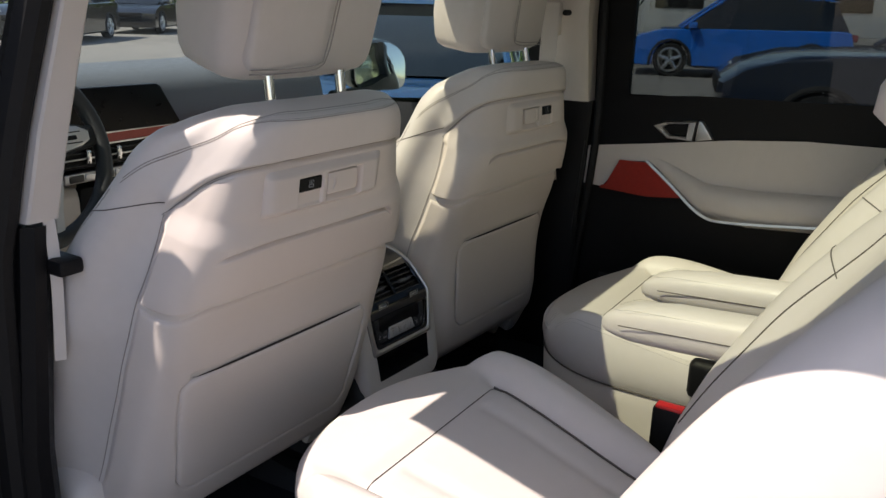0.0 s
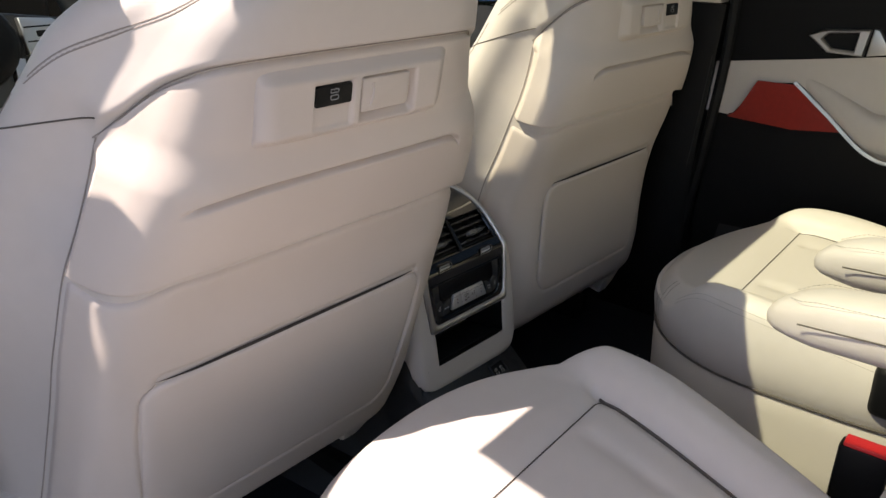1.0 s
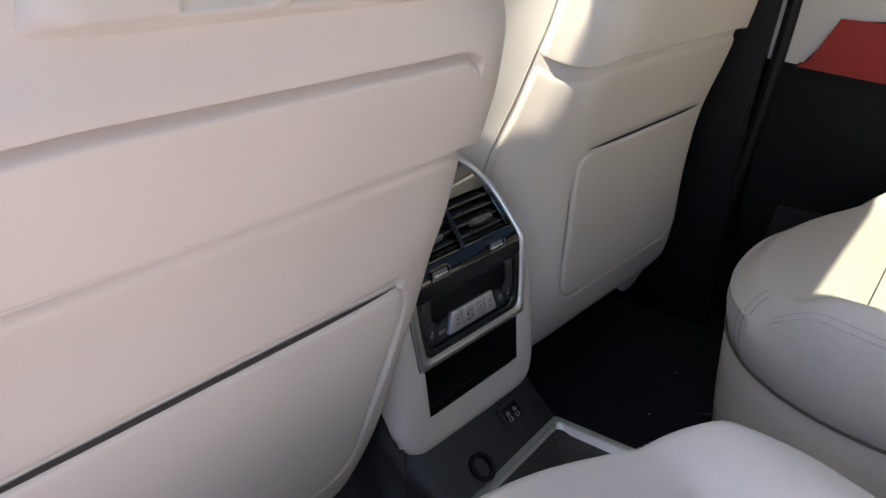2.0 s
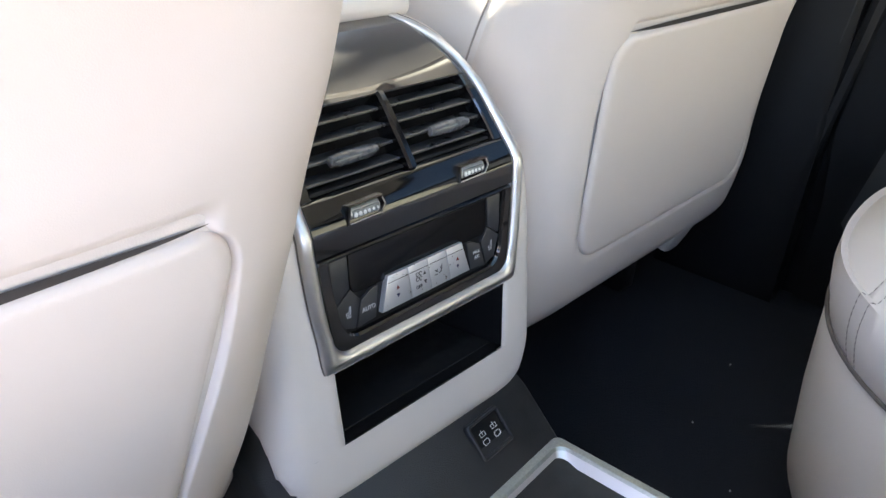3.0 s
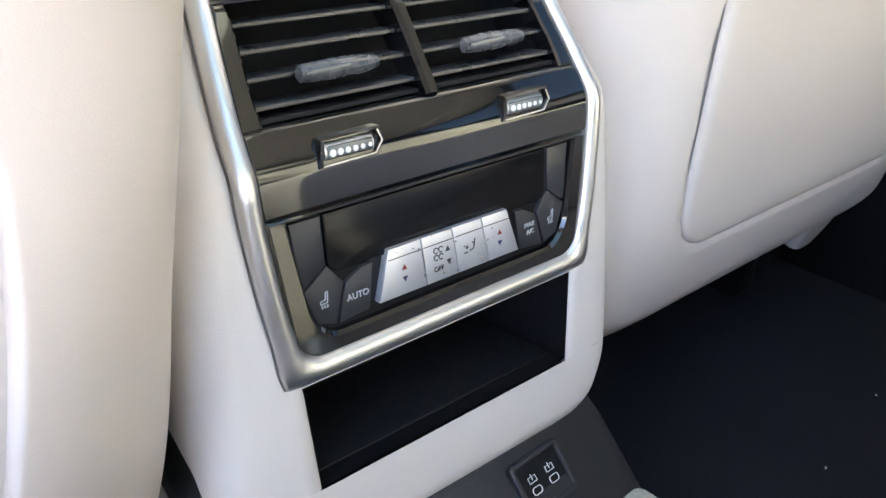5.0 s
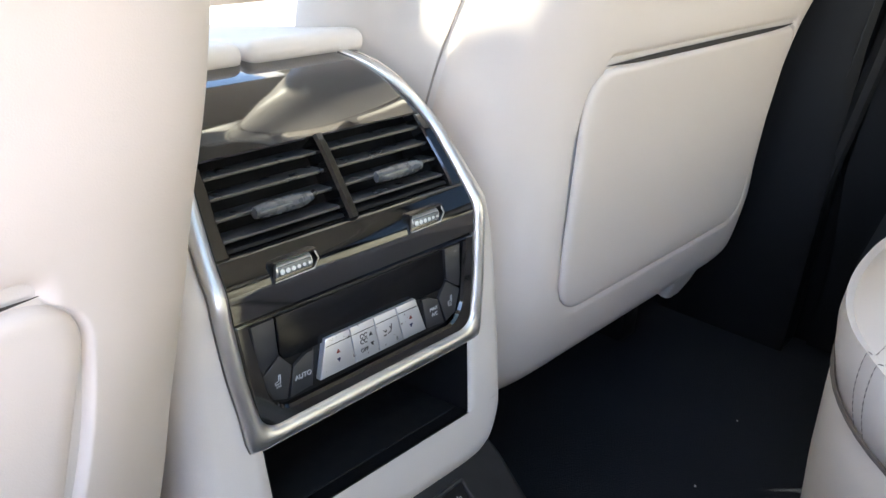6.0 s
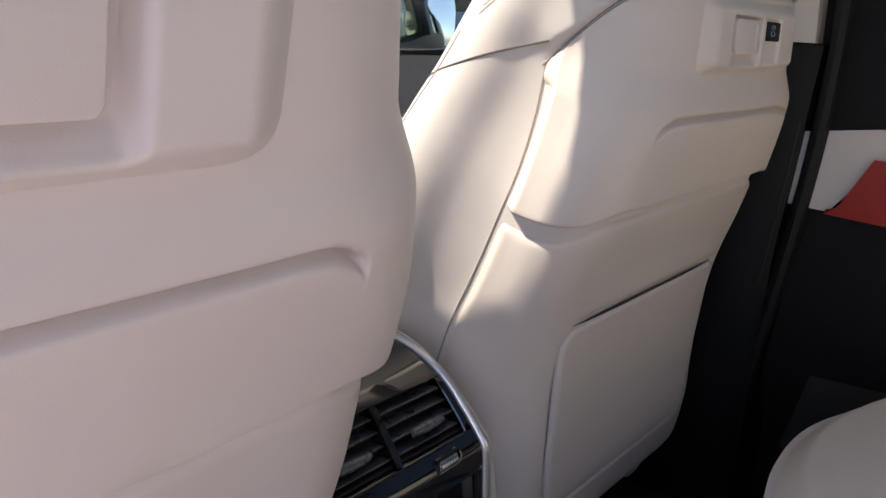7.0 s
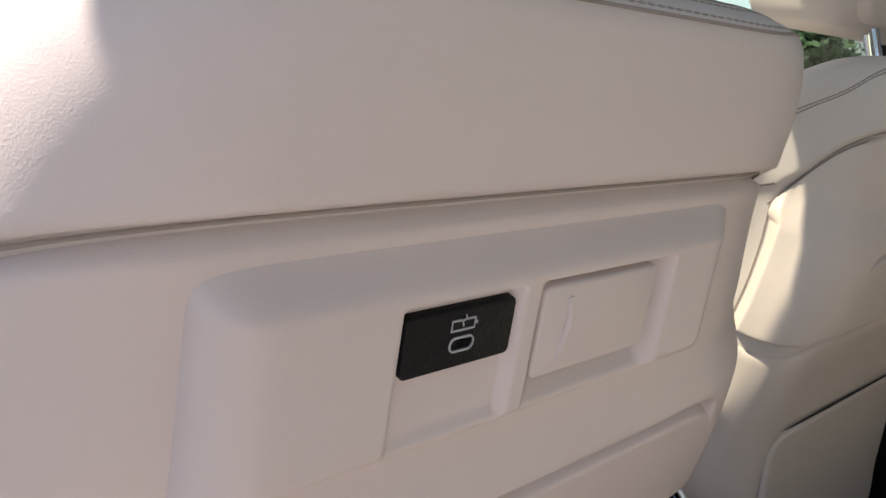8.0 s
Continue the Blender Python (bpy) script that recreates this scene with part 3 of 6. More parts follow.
def right_front_door():
    d = thing("front_door", "closed front door, black and ivory with red veneer insert", "car door", "car doors")
    part("carrier", slab([(0.11, 0.0), (1.15, 0.0), (1.15, 0.60), (0.11, 0.68)], 0.775, 0.87, 0.01), BLACK, d)
    part("upper_panel", slab([(0.12, 0.58), (1.12, 0.50), (1.12, 0.60), (0.12, 0.66)], 0.755, 0.78, 0.01), CHARCOAL, d, "black upper door panel")
    part("insert", slab([(0.12, 0.40), (0.74, 0.36), (0.83, 0.335), (0.98, 0.34), (0.98, 0.50), (0.83, 0.52), (0.12, 0.57)], 0.757, 0.78, 0.008), LEATHER, d, "ivory leather door insert")
    part("veneer", slab([(0.70, 0.425), (0.82, 0.395), (0.92, 0.42), (0.90, 0.495), (0.80, 0.51), (0.745, 0.485)], 0.748, 0.77, 0.006), RED, d, "red veneer inlay")
    part("armrest", slab([(0.12, 0.36), (0.60, 0.36), (0.72, 0.41), (0.70, 0.45), (0.55, 0.43), (0.12, 0.44)], 0.70, 0.77, 0.02), LEATHER, d, "ivory leather door armrest")
    part("lower_panel", slab([(0.12, 0.02), (1.1, 0.02), (1.1, 0.33), (0.83, 0.33), (0.12, 0.38)], 0.752, 0.78, 0.01), BLACK, d, "black lower door panel")
    part("grab_strip", sweep(spline([(0.74, 0.80, 0.515), (0.72, 0.72, 0.49), (0.70, 0.64, 0.46), (0.70, 0.4, 0.45)], 16),
                             [(-0.006, -0.003), (-0.006, 0.006), (0.006, 0.006), (0.006, -0.003)], Vector((-1, 0, 0.3))), SATIN, d, "satin metal strip")
    part("window_switches", rbox(0.69, 0.745, 0.40, 0.56, 0.452, 0.462, 0.004), SATIN, d, "satin switch plate")
    bm = join(slab([(0.10, 0.66), (0.16, 0.655), (0.16, 1.08), (0.10, 1.08)], 0.76, 0.79, 0.006), slab([(0.10, 1.04), (0.62, 1.04), (0.62, 1.09), (0.10, 1.09)], 0.76, 0.79, 0.006))
    part("window_frame", bm, BLACK, d, "black window frame")


right_front_door()


# ---------------------------------------------------------------- front seats
HALF = [(-0.47, 0.285), (-0.40, 0.318), (-0.30, 0.334), (-0.2, 0.332), (-0.05, 0.324), (0.1, 0.310), (0.2, 0.280), (0.25, 0.263), (0.28, 0.251), (0.33, 0.220), (0.355, 0.200),
        (0.366, 0.183), (0.374, 0.158), (0.379, 0.12), (0.381, 0.07)]
REAR = [(-0.47, 0.014), (-0.40, 0.004), (-0.30, 0.0), (-0.18, 0.0), (0.0, 0.003), (0.10, 0.0), (0.185, -0.001), (0.25, 0.007), (0.29, 0.0155), (0.315, 0.0190), (0.335, 0.020), (0.362, 0.0240),
        (0.370, 0.026), (0.375, 0.034), (0.379, 0.048), (0.381, 0.065)]
DEEP = [(-0.40, 0.8), (-0.2, 0.92), (0.05, 0.86), (0.16, 0.80), (0.22, 0.73), (0.28, 0.64), (0.33, 0.50), (0.355, 0.45), (0.370, 0.38), (0.376, 0.30), (0.380, 0.15), (0.381, 0.08)]
SECTION = [(0, 0), (0.3, 0), (0.5, 0.001), (0.62, 0.005), (0.70, 0.015), (0.745, 0.033), (0.775, 0.058), (0.805, 0.083), (0.86, 0.112), (0.94, 0.14),
           (0.97, 0.165), (0.95, 0.19), (0.9, 0.205), (0.78, 0.205), (0.6, 0.19), (0.3, 0.185), (0, 0.185)]
LOWER = [(0, 0), (0.30, 0), (0.50, 0.0003), (0.60, 0.006), (0.68, 0.022), (0.722, 0.038), (0.744, 0.062), (0.766, 0.090), (0.80, 0.120), (0.85, 0.148),
         (0.89, 0.168), (0.90, 0.185), (0.88, 0.20), (0.80, 0.205), (0.70, 0.205), (0.5, 0.19), (0.3, 0.185), (0, 0.185)]
UPPER = [(0, 0), (0.28, 0), (0.42, 0.002), (0.52, 0.010), (0.62, 0.026), (0.69, 0.044), (0.74, 0.066), (0.79, 0.090), (0.86, 0.115), (0.95, 0.14),
         (0.98, 0.165), (0.96, 0.19), (0.9, 0.205), (0.78, 0.205), (0.6, 0.19), (0.3, 0.185), (0, 0.185)]
HIGH, LOW, TOP = spline(SECTION, 161), spline(LOWER, 161), spline(UPPER, 161)
EDGE = 75                                     # place along the section where the hard back shell ends
POCKET = (-0.212, -0.0088)                    # foot and top of the map pocket


def shell_side(s):
    return EDGE * (1 - 0.12 * smooth(0.26, 0.12, s))


def pocket_dist(u, s, w):
    """Distance to the pocket's rounded outline, negative inside."""
    z0, z1 = POCKET
    r = 0.022 if s > -0.1 else 0.034
    qx, qz = abs(u) - w + 0.012 * smooth(-0.05, -0.2, s) + r, abs(s - (z0 + z1) / 2) - (z1 - z0) / 2 + r
    return math.hypot(max(qx, 0), max(qz, 0)) + min(max(qx, qz), 0) - r


def back_point(k, s, side, out=0.0):
    """A point of the backrest: k along the half section, s up the back, side -1 or 1, out: metres proud of it."""
    k = max(0, min(160, k))
    i = min(int(k), 159)
    f = k - i
    b = smooth(0.07, -0.12, s)
    t = (0.75 if side > 0 else 0.30) * smooth(0.15, 0.27, s)     # rounder beside the console
    p0, p1 = ([HIGH[n][c] * (1 - b - t) + LOW[n][c] * b + TOP[n][c] * t for c in (0, 1)] for n in (i, i + 1))
    a, d = p0[0] * (1 - f) + p1[0] * f, p0[1] * (1 - f) + p1[1] * f
    da, dd = p1[0] - p0[0], p1[1] - p0[1]
    w = cat(HALF, s)
    n = Vector((dd, -da * w))
    n = n.normalized() if n.length > 1e-9 else Vector((0, -1))
    f = d * cat(DEEP, s)
    return Vector((side * (a * w + n.x * out), cat(REAR, s) + f + n.y * out, s - 0.30 * smooth(0.31, 0.372, s) * max(0, f + cat(REAR, s) - 0.03)))


def shell_top(q):
    """Upper limit of the shell: level in the middle, swept down to its outer corners (q = 1)."""
    return 0.3125 - 0.090 * abs(q) ** 3.7


def groove(dist, width, depth):
    return depth * math.exp(-(dist / width) ** 2)


def shell_relief(u, s, k, du, dz, hw):
    """How far the back shell stands proud: panels, creases and the slit of the pocket."""
    au = abs(u)
    h = 0.004
    # upper part overlaps the lower along a soft line
    line = 0.122 - 0.016 * smooth(0.17, 0.235, au) + 0.014 * smooth(0.235, 0.262, au)
    h += 0.0100 * smooth(line - 0.0085, line + 0.0035, s) * (1 - smooth(0.205, 0.242, s) * 0.85)
    h -= groove(s - line + 0.0035, 0.0034, 0.0125) * smooth(0.17, 0.215, au)
    h -= groove(s - line + 0.0085, 0.0062, 0.0095)
    # decorative crease, bent down at its ends
    turn = (u - 0.122) / 0.040 if u > 0 else (au - 0.10) / 0.105
    bend = 0.2018 - (0.020 if u > 0 else 0.030) * (1 - math.sqrt(max(0.0, 1 - max(0.0, min(1.0, turn)) ** 2)))
    h -= groove(s - bend, 0.0026, 0.0085) * (1 - smooth(0.154, 0.164, u) if u > 0 else 1 - smooth(0.165, 0.19, au))
    # bed of the pocket and the soft lip above its open slit
    d = pocket_dist(u - du, s - dz, hw)
    s, au = s - dz, abs(u - du)
    h -= 0.006 * (1 - smooth(-0.0015, 0.0025, d))
    h -= 0.009 * smooth(-0.0125, -0.0085, s) * (1 - smooth(-0.0060, 0.004, s)) * (1 - smooth(hw - 0.022, hw - 0.008, au))
    # dished above the pocket
    h -= 0.003 * smooth(0.01, 0.04, s) * (1 - smooth(0.055, 0.10, s)) * (1 - smooth(0.12, 0.2, au))
    return h


def front_seat(cx, y0, z0, slope, mirror, yaw, sag, skew, du, dz, hw, label):
    """sag: how the line of the back departs from a straight one, by height; skew: its lean to one side; hw: half width of the map pocket."""
    c = math.sqrt(1 + slope * slope)
    lean = Matrix(((1, 0, 0, cx), (0, 1 / c, -slope / c, y0), (0, slope / c, 1 / c, z0), (0, 0, 0, 1)))
    flip = Matrix.Diagonal((mirror, 1, 1, 1))
    m = lean @ flip
    seat = thing("front_seat", label, "car seat", "front seats", pose(cx, y0 + 0.25, 0.0))
    base = seat.matrix_basis.inverted() @ Matrix.Translation((cx, y0, 0)) @ pose(0, 0, 0, 0, 0, yaw) @ Matrix.Translation((-cx, -y0, 0))

    def put(name, bm, material, parent=seat, tag="", **kw):
        for v in bm.verts:
            v.co.x += skew * v.co.z
            if name not in ("foot_flap", "recliner_cover"):
                v.co.y += cat(sag, v.co.z)
        bm.transform(base @ m)
        return part(name, bm, material, parent, tag, **kw)

    # padded body of the backrest
    rows = [-0.47 + 0.67 * j / 56 for j in range(56)] + [0.20 + 0.16 * j / 60 for j in range(61)] + [0.363, 0.366, 0.369, 0.372, 0.374, 0.376, 0.378, 0.379, 0.380, 0.381]
    ks = [160 * i / 80 for i in range(81)]

    def lift(s, k):
        q = k / shell_side(s)
        return 0.0105 * smooth(0, 0.007 + 0.06 * smooth(0.85, 1.25, q), s - shell_top(min(q, 1.0)) - 0.0008) * (1 - smooth(0.9, 1.4, q))
    rings = [[back_point(k, s, 1, lift(s, k)) for k in ks] + [back_point(k, s, -1, lift(s, k)) for k in ks[-2:0:-1]] for s in rows]
    body = put("backrest", loft(rings), LEATHER, seat, "ivory leather backrest", sharp=60)

    # moulded shell over its rear
    def span(a, b, step):
        c_ = max(1, round((b - a) / step))
        return [a + (b - a) * j / c_ for j in range(c_)]
    rows = (span(-0.44, -0.232, 0.005) + span(-0.232, -0.214, 0.0012) + span(-0.214, -0.045, 0.004) + span(-0.045, -0.014, 0.0025) + span(-0.014, 0.003, 0.0008) + span(0.003, 0.088, 0.004)
            + span(0.088, 0.136, 0.0012) + span(0.136, 0.172, 0.0035) + span(0.172, 0.210, 0.0008) + span(0.210, 0.3125, 0.0035) + [0.3125])
    last = len(rows) - 1
    half = [v / 75 for v in span(0, 23, 1.3) + span(23, 33, 0.28) + span(33, 75, 1.0) + [75]]
    cols = [-v for v in reversed(half[1:])] + half

    def shell_pt(i, j):
        s = rows[j]
        q = cols[i]
        lim = shell_side(s) * (1 - 0.12 * smooth(-0.34, -0.44, s))
        k = abs(q) * lim
        if s > 0.21:
            s = 0.21 + (s - 0.21) * (shell_top(q) - 0.21) / 0.1025
        side = 1 if q >= 0 else -1
        p = back_point(k, s, side, 0)
        rel = shell_relief(p.x, s, k, du, dz, hw)
        fade = smooth(0.93, 1.0, abs(q))
        rel = rel * (1 - fade) - 0.0012 * fade
        if j in (0, last):
            rel = -0.006
        return back_point(k, s, side, rel)
    put("back_shell", grid(shell_pt, len(cols), last + 1), SHELL, seat, "ivory moulded seat back shell", sharp=70)

    # pocket panel
    out = rrect(0.0005 - hw, hw - 0.0005, POCKET[0] + 0.0005, POCKET[1] - 0.0002, (0.034, 0.022, 0.022, 0.034), 12)
    out = [(x * (1 - 0.012 / hw * smooth(-0.05, -0.2, z)), z) for x, z in out]
    cz = -0.10

    def pocket_pt(i, j):
        f = max(0.001, 1 - (j / 24) ** 2.2)
        x, z = out[i % len(out)]
        x, z = x * f + du, cz + (z - cz) * f + dz
        lo, hi = 0.0, 80.0
        for _ in range(18):
            k = (lo + hi) / 2
            if back_point(k, z, 1).x < abs(x):
                lo = k
            else:
                hi = k
        near = min(1.0, (1 - f) / 0.045)
        rise = -0.004 + 0.0050 * math.sqrt(max(0, 1 - (1 - near) ** 2))
        return back_point(k, z, 1 if x >= 0 else -1, 0.004 + rise)
    put("pocket", grid(pocket_pt, len(out), 25, closed=True), SHELL, seat, "ivory map pocket panel with open slit", sharp=70)
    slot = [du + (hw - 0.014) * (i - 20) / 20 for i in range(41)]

    # added dark sheet: shade of the slit's depth put into its colour
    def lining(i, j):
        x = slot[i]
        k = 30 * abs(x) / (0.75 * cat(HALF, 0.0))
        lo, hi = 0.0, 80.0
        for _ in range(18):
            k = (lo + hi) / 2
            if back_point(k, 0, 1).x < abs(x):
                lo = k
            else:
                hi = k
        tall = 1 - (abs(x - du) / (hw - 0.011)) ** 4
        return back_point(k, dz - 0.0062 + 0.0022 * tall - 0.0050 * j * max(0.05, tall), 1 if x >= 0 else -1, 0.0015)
    put("pocket_shade", grid(lining, 41, 2), SLITSHADE, seat, "dark sheet standing for the shade inside the open pocket slit")

    # raised bezel with the socket and the hook flap
    NU, NS = 180, 80
    bx0, bx1, bz0, bz1 = -0.1330, 0.112, 0.233, 0.3085

    def face(s):
        return -0.0020 + 0.28 * (s - 0.2786)

    def shell_y(u, s):
        lo, hi = 0.0, 80.0
        for _ in range(16):
            k = (lo + hi) / 2
            if back_point(k, s, 1).x < abs(u):
                lo = k
            else:
                hi = k
        return back_point(lo, s, 1).y

    def bezel_pt(i, j):
        u, s = bx0 + (bx1 - bx0) * i / NU, bz0 + (bz1 - bz0) * j / NS
        # flat face that stands more upright than the shell, with rolled edges
        ea = max(0.0, 1 - (u - bx0) / 0.020, (1 - (s - bz0) / 0.018) * (1 - smooth(bx0 + 0.02, bx0 + 0.06, u)))
        eb = smooth(0.0155, 0.0010, bz1 - s)
        f = math.sqrt(max(0.0, 1 - ea * ea)) * (1 - 0.93 * eb) * (1 - smooth(bx1 - 0.028, bx1, u)) * smooth(bz0, bz0 + 0.020, s)
        y = face(s)
        r = smooth(-0.0215, -0.0190, u) * (1 - smooth(0.0500, 0.0560, u)) * smooth(0.2440, 0.2500, s) * (1 - smooth(0.2895, 0.2915, s))
        y += 0.0105 * r * (1 - 0.55 * smooth(0.256, 0.246, s))
        r = smooth(-0.0765, -0.0750, u) * (1 - smooth(-0.0305, -0.0290, u)) * smooth(0.2470, 0.2530, s) * (1 - smooth(0.2905, 0.2915, s))
        y += 0.0040 * r
        low = shell_y(u, s) - 0.0035
        y = low + (y - low) * f
        if i in (0, NU) or j in (0, NS):
            y = low + 0.006
        return Vector((u, y, s))
    flat_m = m
    m = m @ Matrix(((1, 0, 0, 0), (0, 1, 0.28, -0.2786 * 0.28), (0, 0, 1, 0), (0, 0, 0, 1)))   # parts set on the bezel's face
    upright, m = m, flat_m
    bez = put("socket_bezel", grid(bezel_pt, NU + 1, NS + 1), SHELL, seat, "ivory raised bezel with hook", sharp=80)
    m = upright
    put("usb_plate", prism(rrect(-0.0745, -0.0315, 0.2705, 0.2876, 0.0020), -0.0008, 0.010, 0.0006), BLACK, bez, "black charging socket plate")
    # C port and battery symbol in thin white lines
    cxp = -0.0530
    yy = -0.0009
    port = rrect(cxp - 0.0046, cxp + 0.0046, 0.2756, 0.2795, 0.0019, 6)
    put("socket_outline", stroke_mesh([port + port[:1]], 0.0005, yy), INKGREY, bez, smooth=False)
    put("socket_hole", prism(rrect(cxp - 0.0036, cxp + 0.0036, 0.2765, 0.2786, 0.0011, 5), -0.0011, -0.0008), GLOSS, bez)
    b0, b1 = 0.2817, 0.2846
    put("charge_symbol", stroke_mesh([[(cxp - 0.0012, b1), (cxp - 0.0048, b1), (cxp - 0.0048, b0), (cxp + 0.0042, b0), (cxp + 0.0042, b1), (cxp + 0.0010, b1)],
           [(cxp + 0.0050, b0 + 0.001), (cxp + 0.0050, b1 - 0.001)], [(cxp - 0.0002, b0 + 0.0010), (cxp - 0.0008, b0 + 0.0026), (cxp + 0.0008, b0 + 0.0030), (cxp + 0.0002, b1 + 0.0012)]],
          0.00045, yy), INKGREY, bez, smooth=False)
    fl = put("hook_flap", prism(rrect(-0.0185, 0.0440, 0.2588, 0.2885, (0.004, 0.0025, 0.0025, 0.0025)), -0.0012, 0.010, 0.0012), SHELL, bez, "ivory folding hook flap")
    put("finger_rib", sweep(spline([(-0.0055, -0.0012, 0.2840), (-0.0040, -0.0024, 0.2780), (-0.0055, -0.0022, 0.2690), (-0.0068, -0.0012, 0.2640)], 12),
                            [(-0.0016, -0.001), (-0.0010, 0.0008), (0.0010, 0.0008), (0.0016, -0.001)]), SHELL, fl)

    m = flat_m

    # seams and stitches
    def hem(drop):
        """The sewn ridge along the top and down the shoulders."""
        def at(q):
            a_ = abs(q)
            return 60 * min(1.0, a_ / 0.42) + 42 * max(0.0, a_ - 0.42), 0.3782 - 0.115 * max(0.0, a_ - 0.36) ** 1.15
        pts = []
        for i in range(121):
            q = -1.42 + 2.84 * i / 120
            near = [at(q + 0.025 * w) for w in range(-7, 8)] if abs(q) > 0.18 else [at(q)]
            k, s_ = (sum(v) / len(near) for v in zip(*near))
            pts.append(back_point(k, s_ - drop, 1 if q >= 0 else -1, lift(s_ - drop, k) - 0.0001))
        return pts
    for drop in (0.0014, 0.0056):
        put("top_seam", stitches(hem(drop), 0.00055), THREAD, seat, "grey double stitched seam")
    for drop in (0.0, 0.0070):
        put("top_piping", tube(hem(drop), 0.0006, 6), JOINT, seat)
    for side in (-1, 1):
        pts = []
        for i in range(31):
            k, s_ = 76 + 54 * i / 30, 0.243 - 0.075 * i / 30
            pts.append(back_point(k, s_, side, lift(s_, k) + 0.0001))
        put("bolster_seam", tube(pts, 0.0009, 6), SEAM, seat)
        put("bolster_seam", tube([back_point(108 + 8 * math.sin(3 * i / 30), 0.232 - 0.5 * i / 30, side, lift(0.232 - 0.5 * i / 30, 108 + 8 * math.sin(3 * i / 30)) + 0.0001) for i in range(31)], 0.0007, 6), JOINT, seat)
    gap = [(shell_side(-0.43 + 0.655 * i / 40) + 0.6, -0.43 + 0.655 * i / 40) for i in range(41)]
    gap += [(EDGE * q, shell_top(q) + 0.0012) for q in [1 - i / 40 for i in range(41)]]
    for side in (-1, 1):
        put("shell_gap", tube([back_point(k, s_, side, 0.0004 + 0.4 * lift(s_, k)) for k, s_ in gap[:44]], 0.0008, 6), JOINT, seat)
        put("shell_gap", tube([back_point(k, s_ + 0.0006, side, 0.0034 + 0.5 * lift(s_, k)) for k, s_ in gap[43:]], 0.0006, 6), JOINT, seat)
    # lower flap at the foot of the shell
    put("foot_flap", prism([(mirror * x, z) for x, z in ((0.182, -0.352), (0.212, -0.356), (0.232, -0.340), (0.262, -0.292), (0.262, -0.262), (0.186, -0.262))][::mirror], -0.005, 0.03, 0.008), TRIM, seat, "ivory plastic flap")
    for side in (-1, 1):
        x0, x1 = sorted((side * 0.215, side * 0.300))
        out = side == -1 and mirror == 1        # the door side of the driver's seat stands further back
        put("recliner_cover", rbox(x0, x1, 0.028 if out else 0.065, 0.21, -0.45, -0.208 if out else -0.262, 0.035, 5), TRIM, seat, "ivory rounded recliner cover")
    # head restraint on two posts
    up = pose(0.010 * mirror - 0.22 * skew, 0.075, 0.349, -6, 0, 0)

    def hring(z, w, d0, d1):
        pts = []
        for kk in range(48):
            a = 2 * math.pi * kk / 48
            ca, sa = math.cos(a), math.sin(a)
            e = 0.42
            x = w * 0.935 * math.copysign(abs(ca) ** e, ca)
            y = math.copysign(abs(sa) ** e, sa)
            bow = 0.035 * (abs(x) / 0.165) ** 2
            pts.append(Vector((x, (d0 + d1) / 2 + y * (d1 - d0) / 2 + bow * (1 if y > 0 else 0.35), z)))
        return pts
    levels = [(0.030, 0.115, 0.050, 0.095), (0.033, 0.135, 0.034, 0.112), (0.040, 0.147, 0.026, 0.120), (0.055, 0.155, 0.022, 0.124), (0.10, 0.163, 0.018, 0.128), (0.16, 0.166, 0.020, 0.126),
              (0.215, 0.160, 0.026, 0.118), (0.245, 0.150, 0.036, 0.108), (0.26, 0.135, 0.05, 0.098), (0.266, 0.11, 0.062, 0.086)]
    rest = put("headrest", moved(loft([hring(*l) for l in levels]), up), LEATHER, seat, "ivory leather head restraint", sharp=60)
    cover = prism(rrect(-0.122, 0.122, 0.044, 0.235, (0.03, 0.03, 0.03, 0.03), 8), 0.013, 0.05, 0.008)
    for v in cover.verts:
        v.co.y += 0.012 * (v.co.x / 0.165) ** 2
    put("rear_cover", moved(cover, up), LEATHER, rest, "ivory leather rear cover")
    for dx in (0.0, 0.006):
        pts = [(-0.120, 0.017, 0.056 - dx)] + [(-0.06 + 0.0 * i, 0.0125, 0.056 - dx) for i in range(1)] + [(0.0, 0.0118, 0.060 - dx), (0.010 + dx, 0.0118, 0.075), (0.012 + dx, 0.0118, 0.14), (0.012 + dx, 0.0118, 0.22)]
        put("cover_seam", moved(tube(spline(pts, 30), 0.0010, 6), up), THREAD, rest)
    for px in (-0.0715, 0.0715):
        put("post", moved(tube([(px, 0.008, -0.021), (px, 0.020, 0.014), (px, 0.050, 0.084)], 0.0075, 14), up), CHROME, rest, "chrome post")
        put("collar", moved(tube([(px, 0.010, 0.000), (px, 0.013, 0.009), (px, 0.0135, 0.011)], [0.012, 0.012, 0.009], 14), up), BLACK, rest, "black post collar")

    # cushion, base and rails (upright, in car directions)
    flat = Matrix.Translation((cx, y0 + 0.07, 0)) @ flip

    def cush(z, t):
        return [Vector((x, y, z)) for x, y in [(p[0], p[1]) for p in rrect(-0.26 * t, 0.26 * t, 0.03 - 0.02 * (t - 1), 0.52 + 0.02 * (t - 1), 0.09, 6)]]
    rings = [cush(0.20, 0.97), cush(0.24, 1.0), cush(0.30, 1.02), cush(0.345, 1.0), cush(0.365, 0.95), cush(0.372, 0.86)]
    for r in rings:
        for p in r:
            edge = smooth(0.17, 0.25, abs(p.x))
            p.z += 0.035 * edge * smooth(0.29, 0.345, p.z) + 0.06 * (p.y - 0.28) * smooth(0.2, 0.3, p.z)
    bm = loft(rings)
    bm.transform(base @ flat)
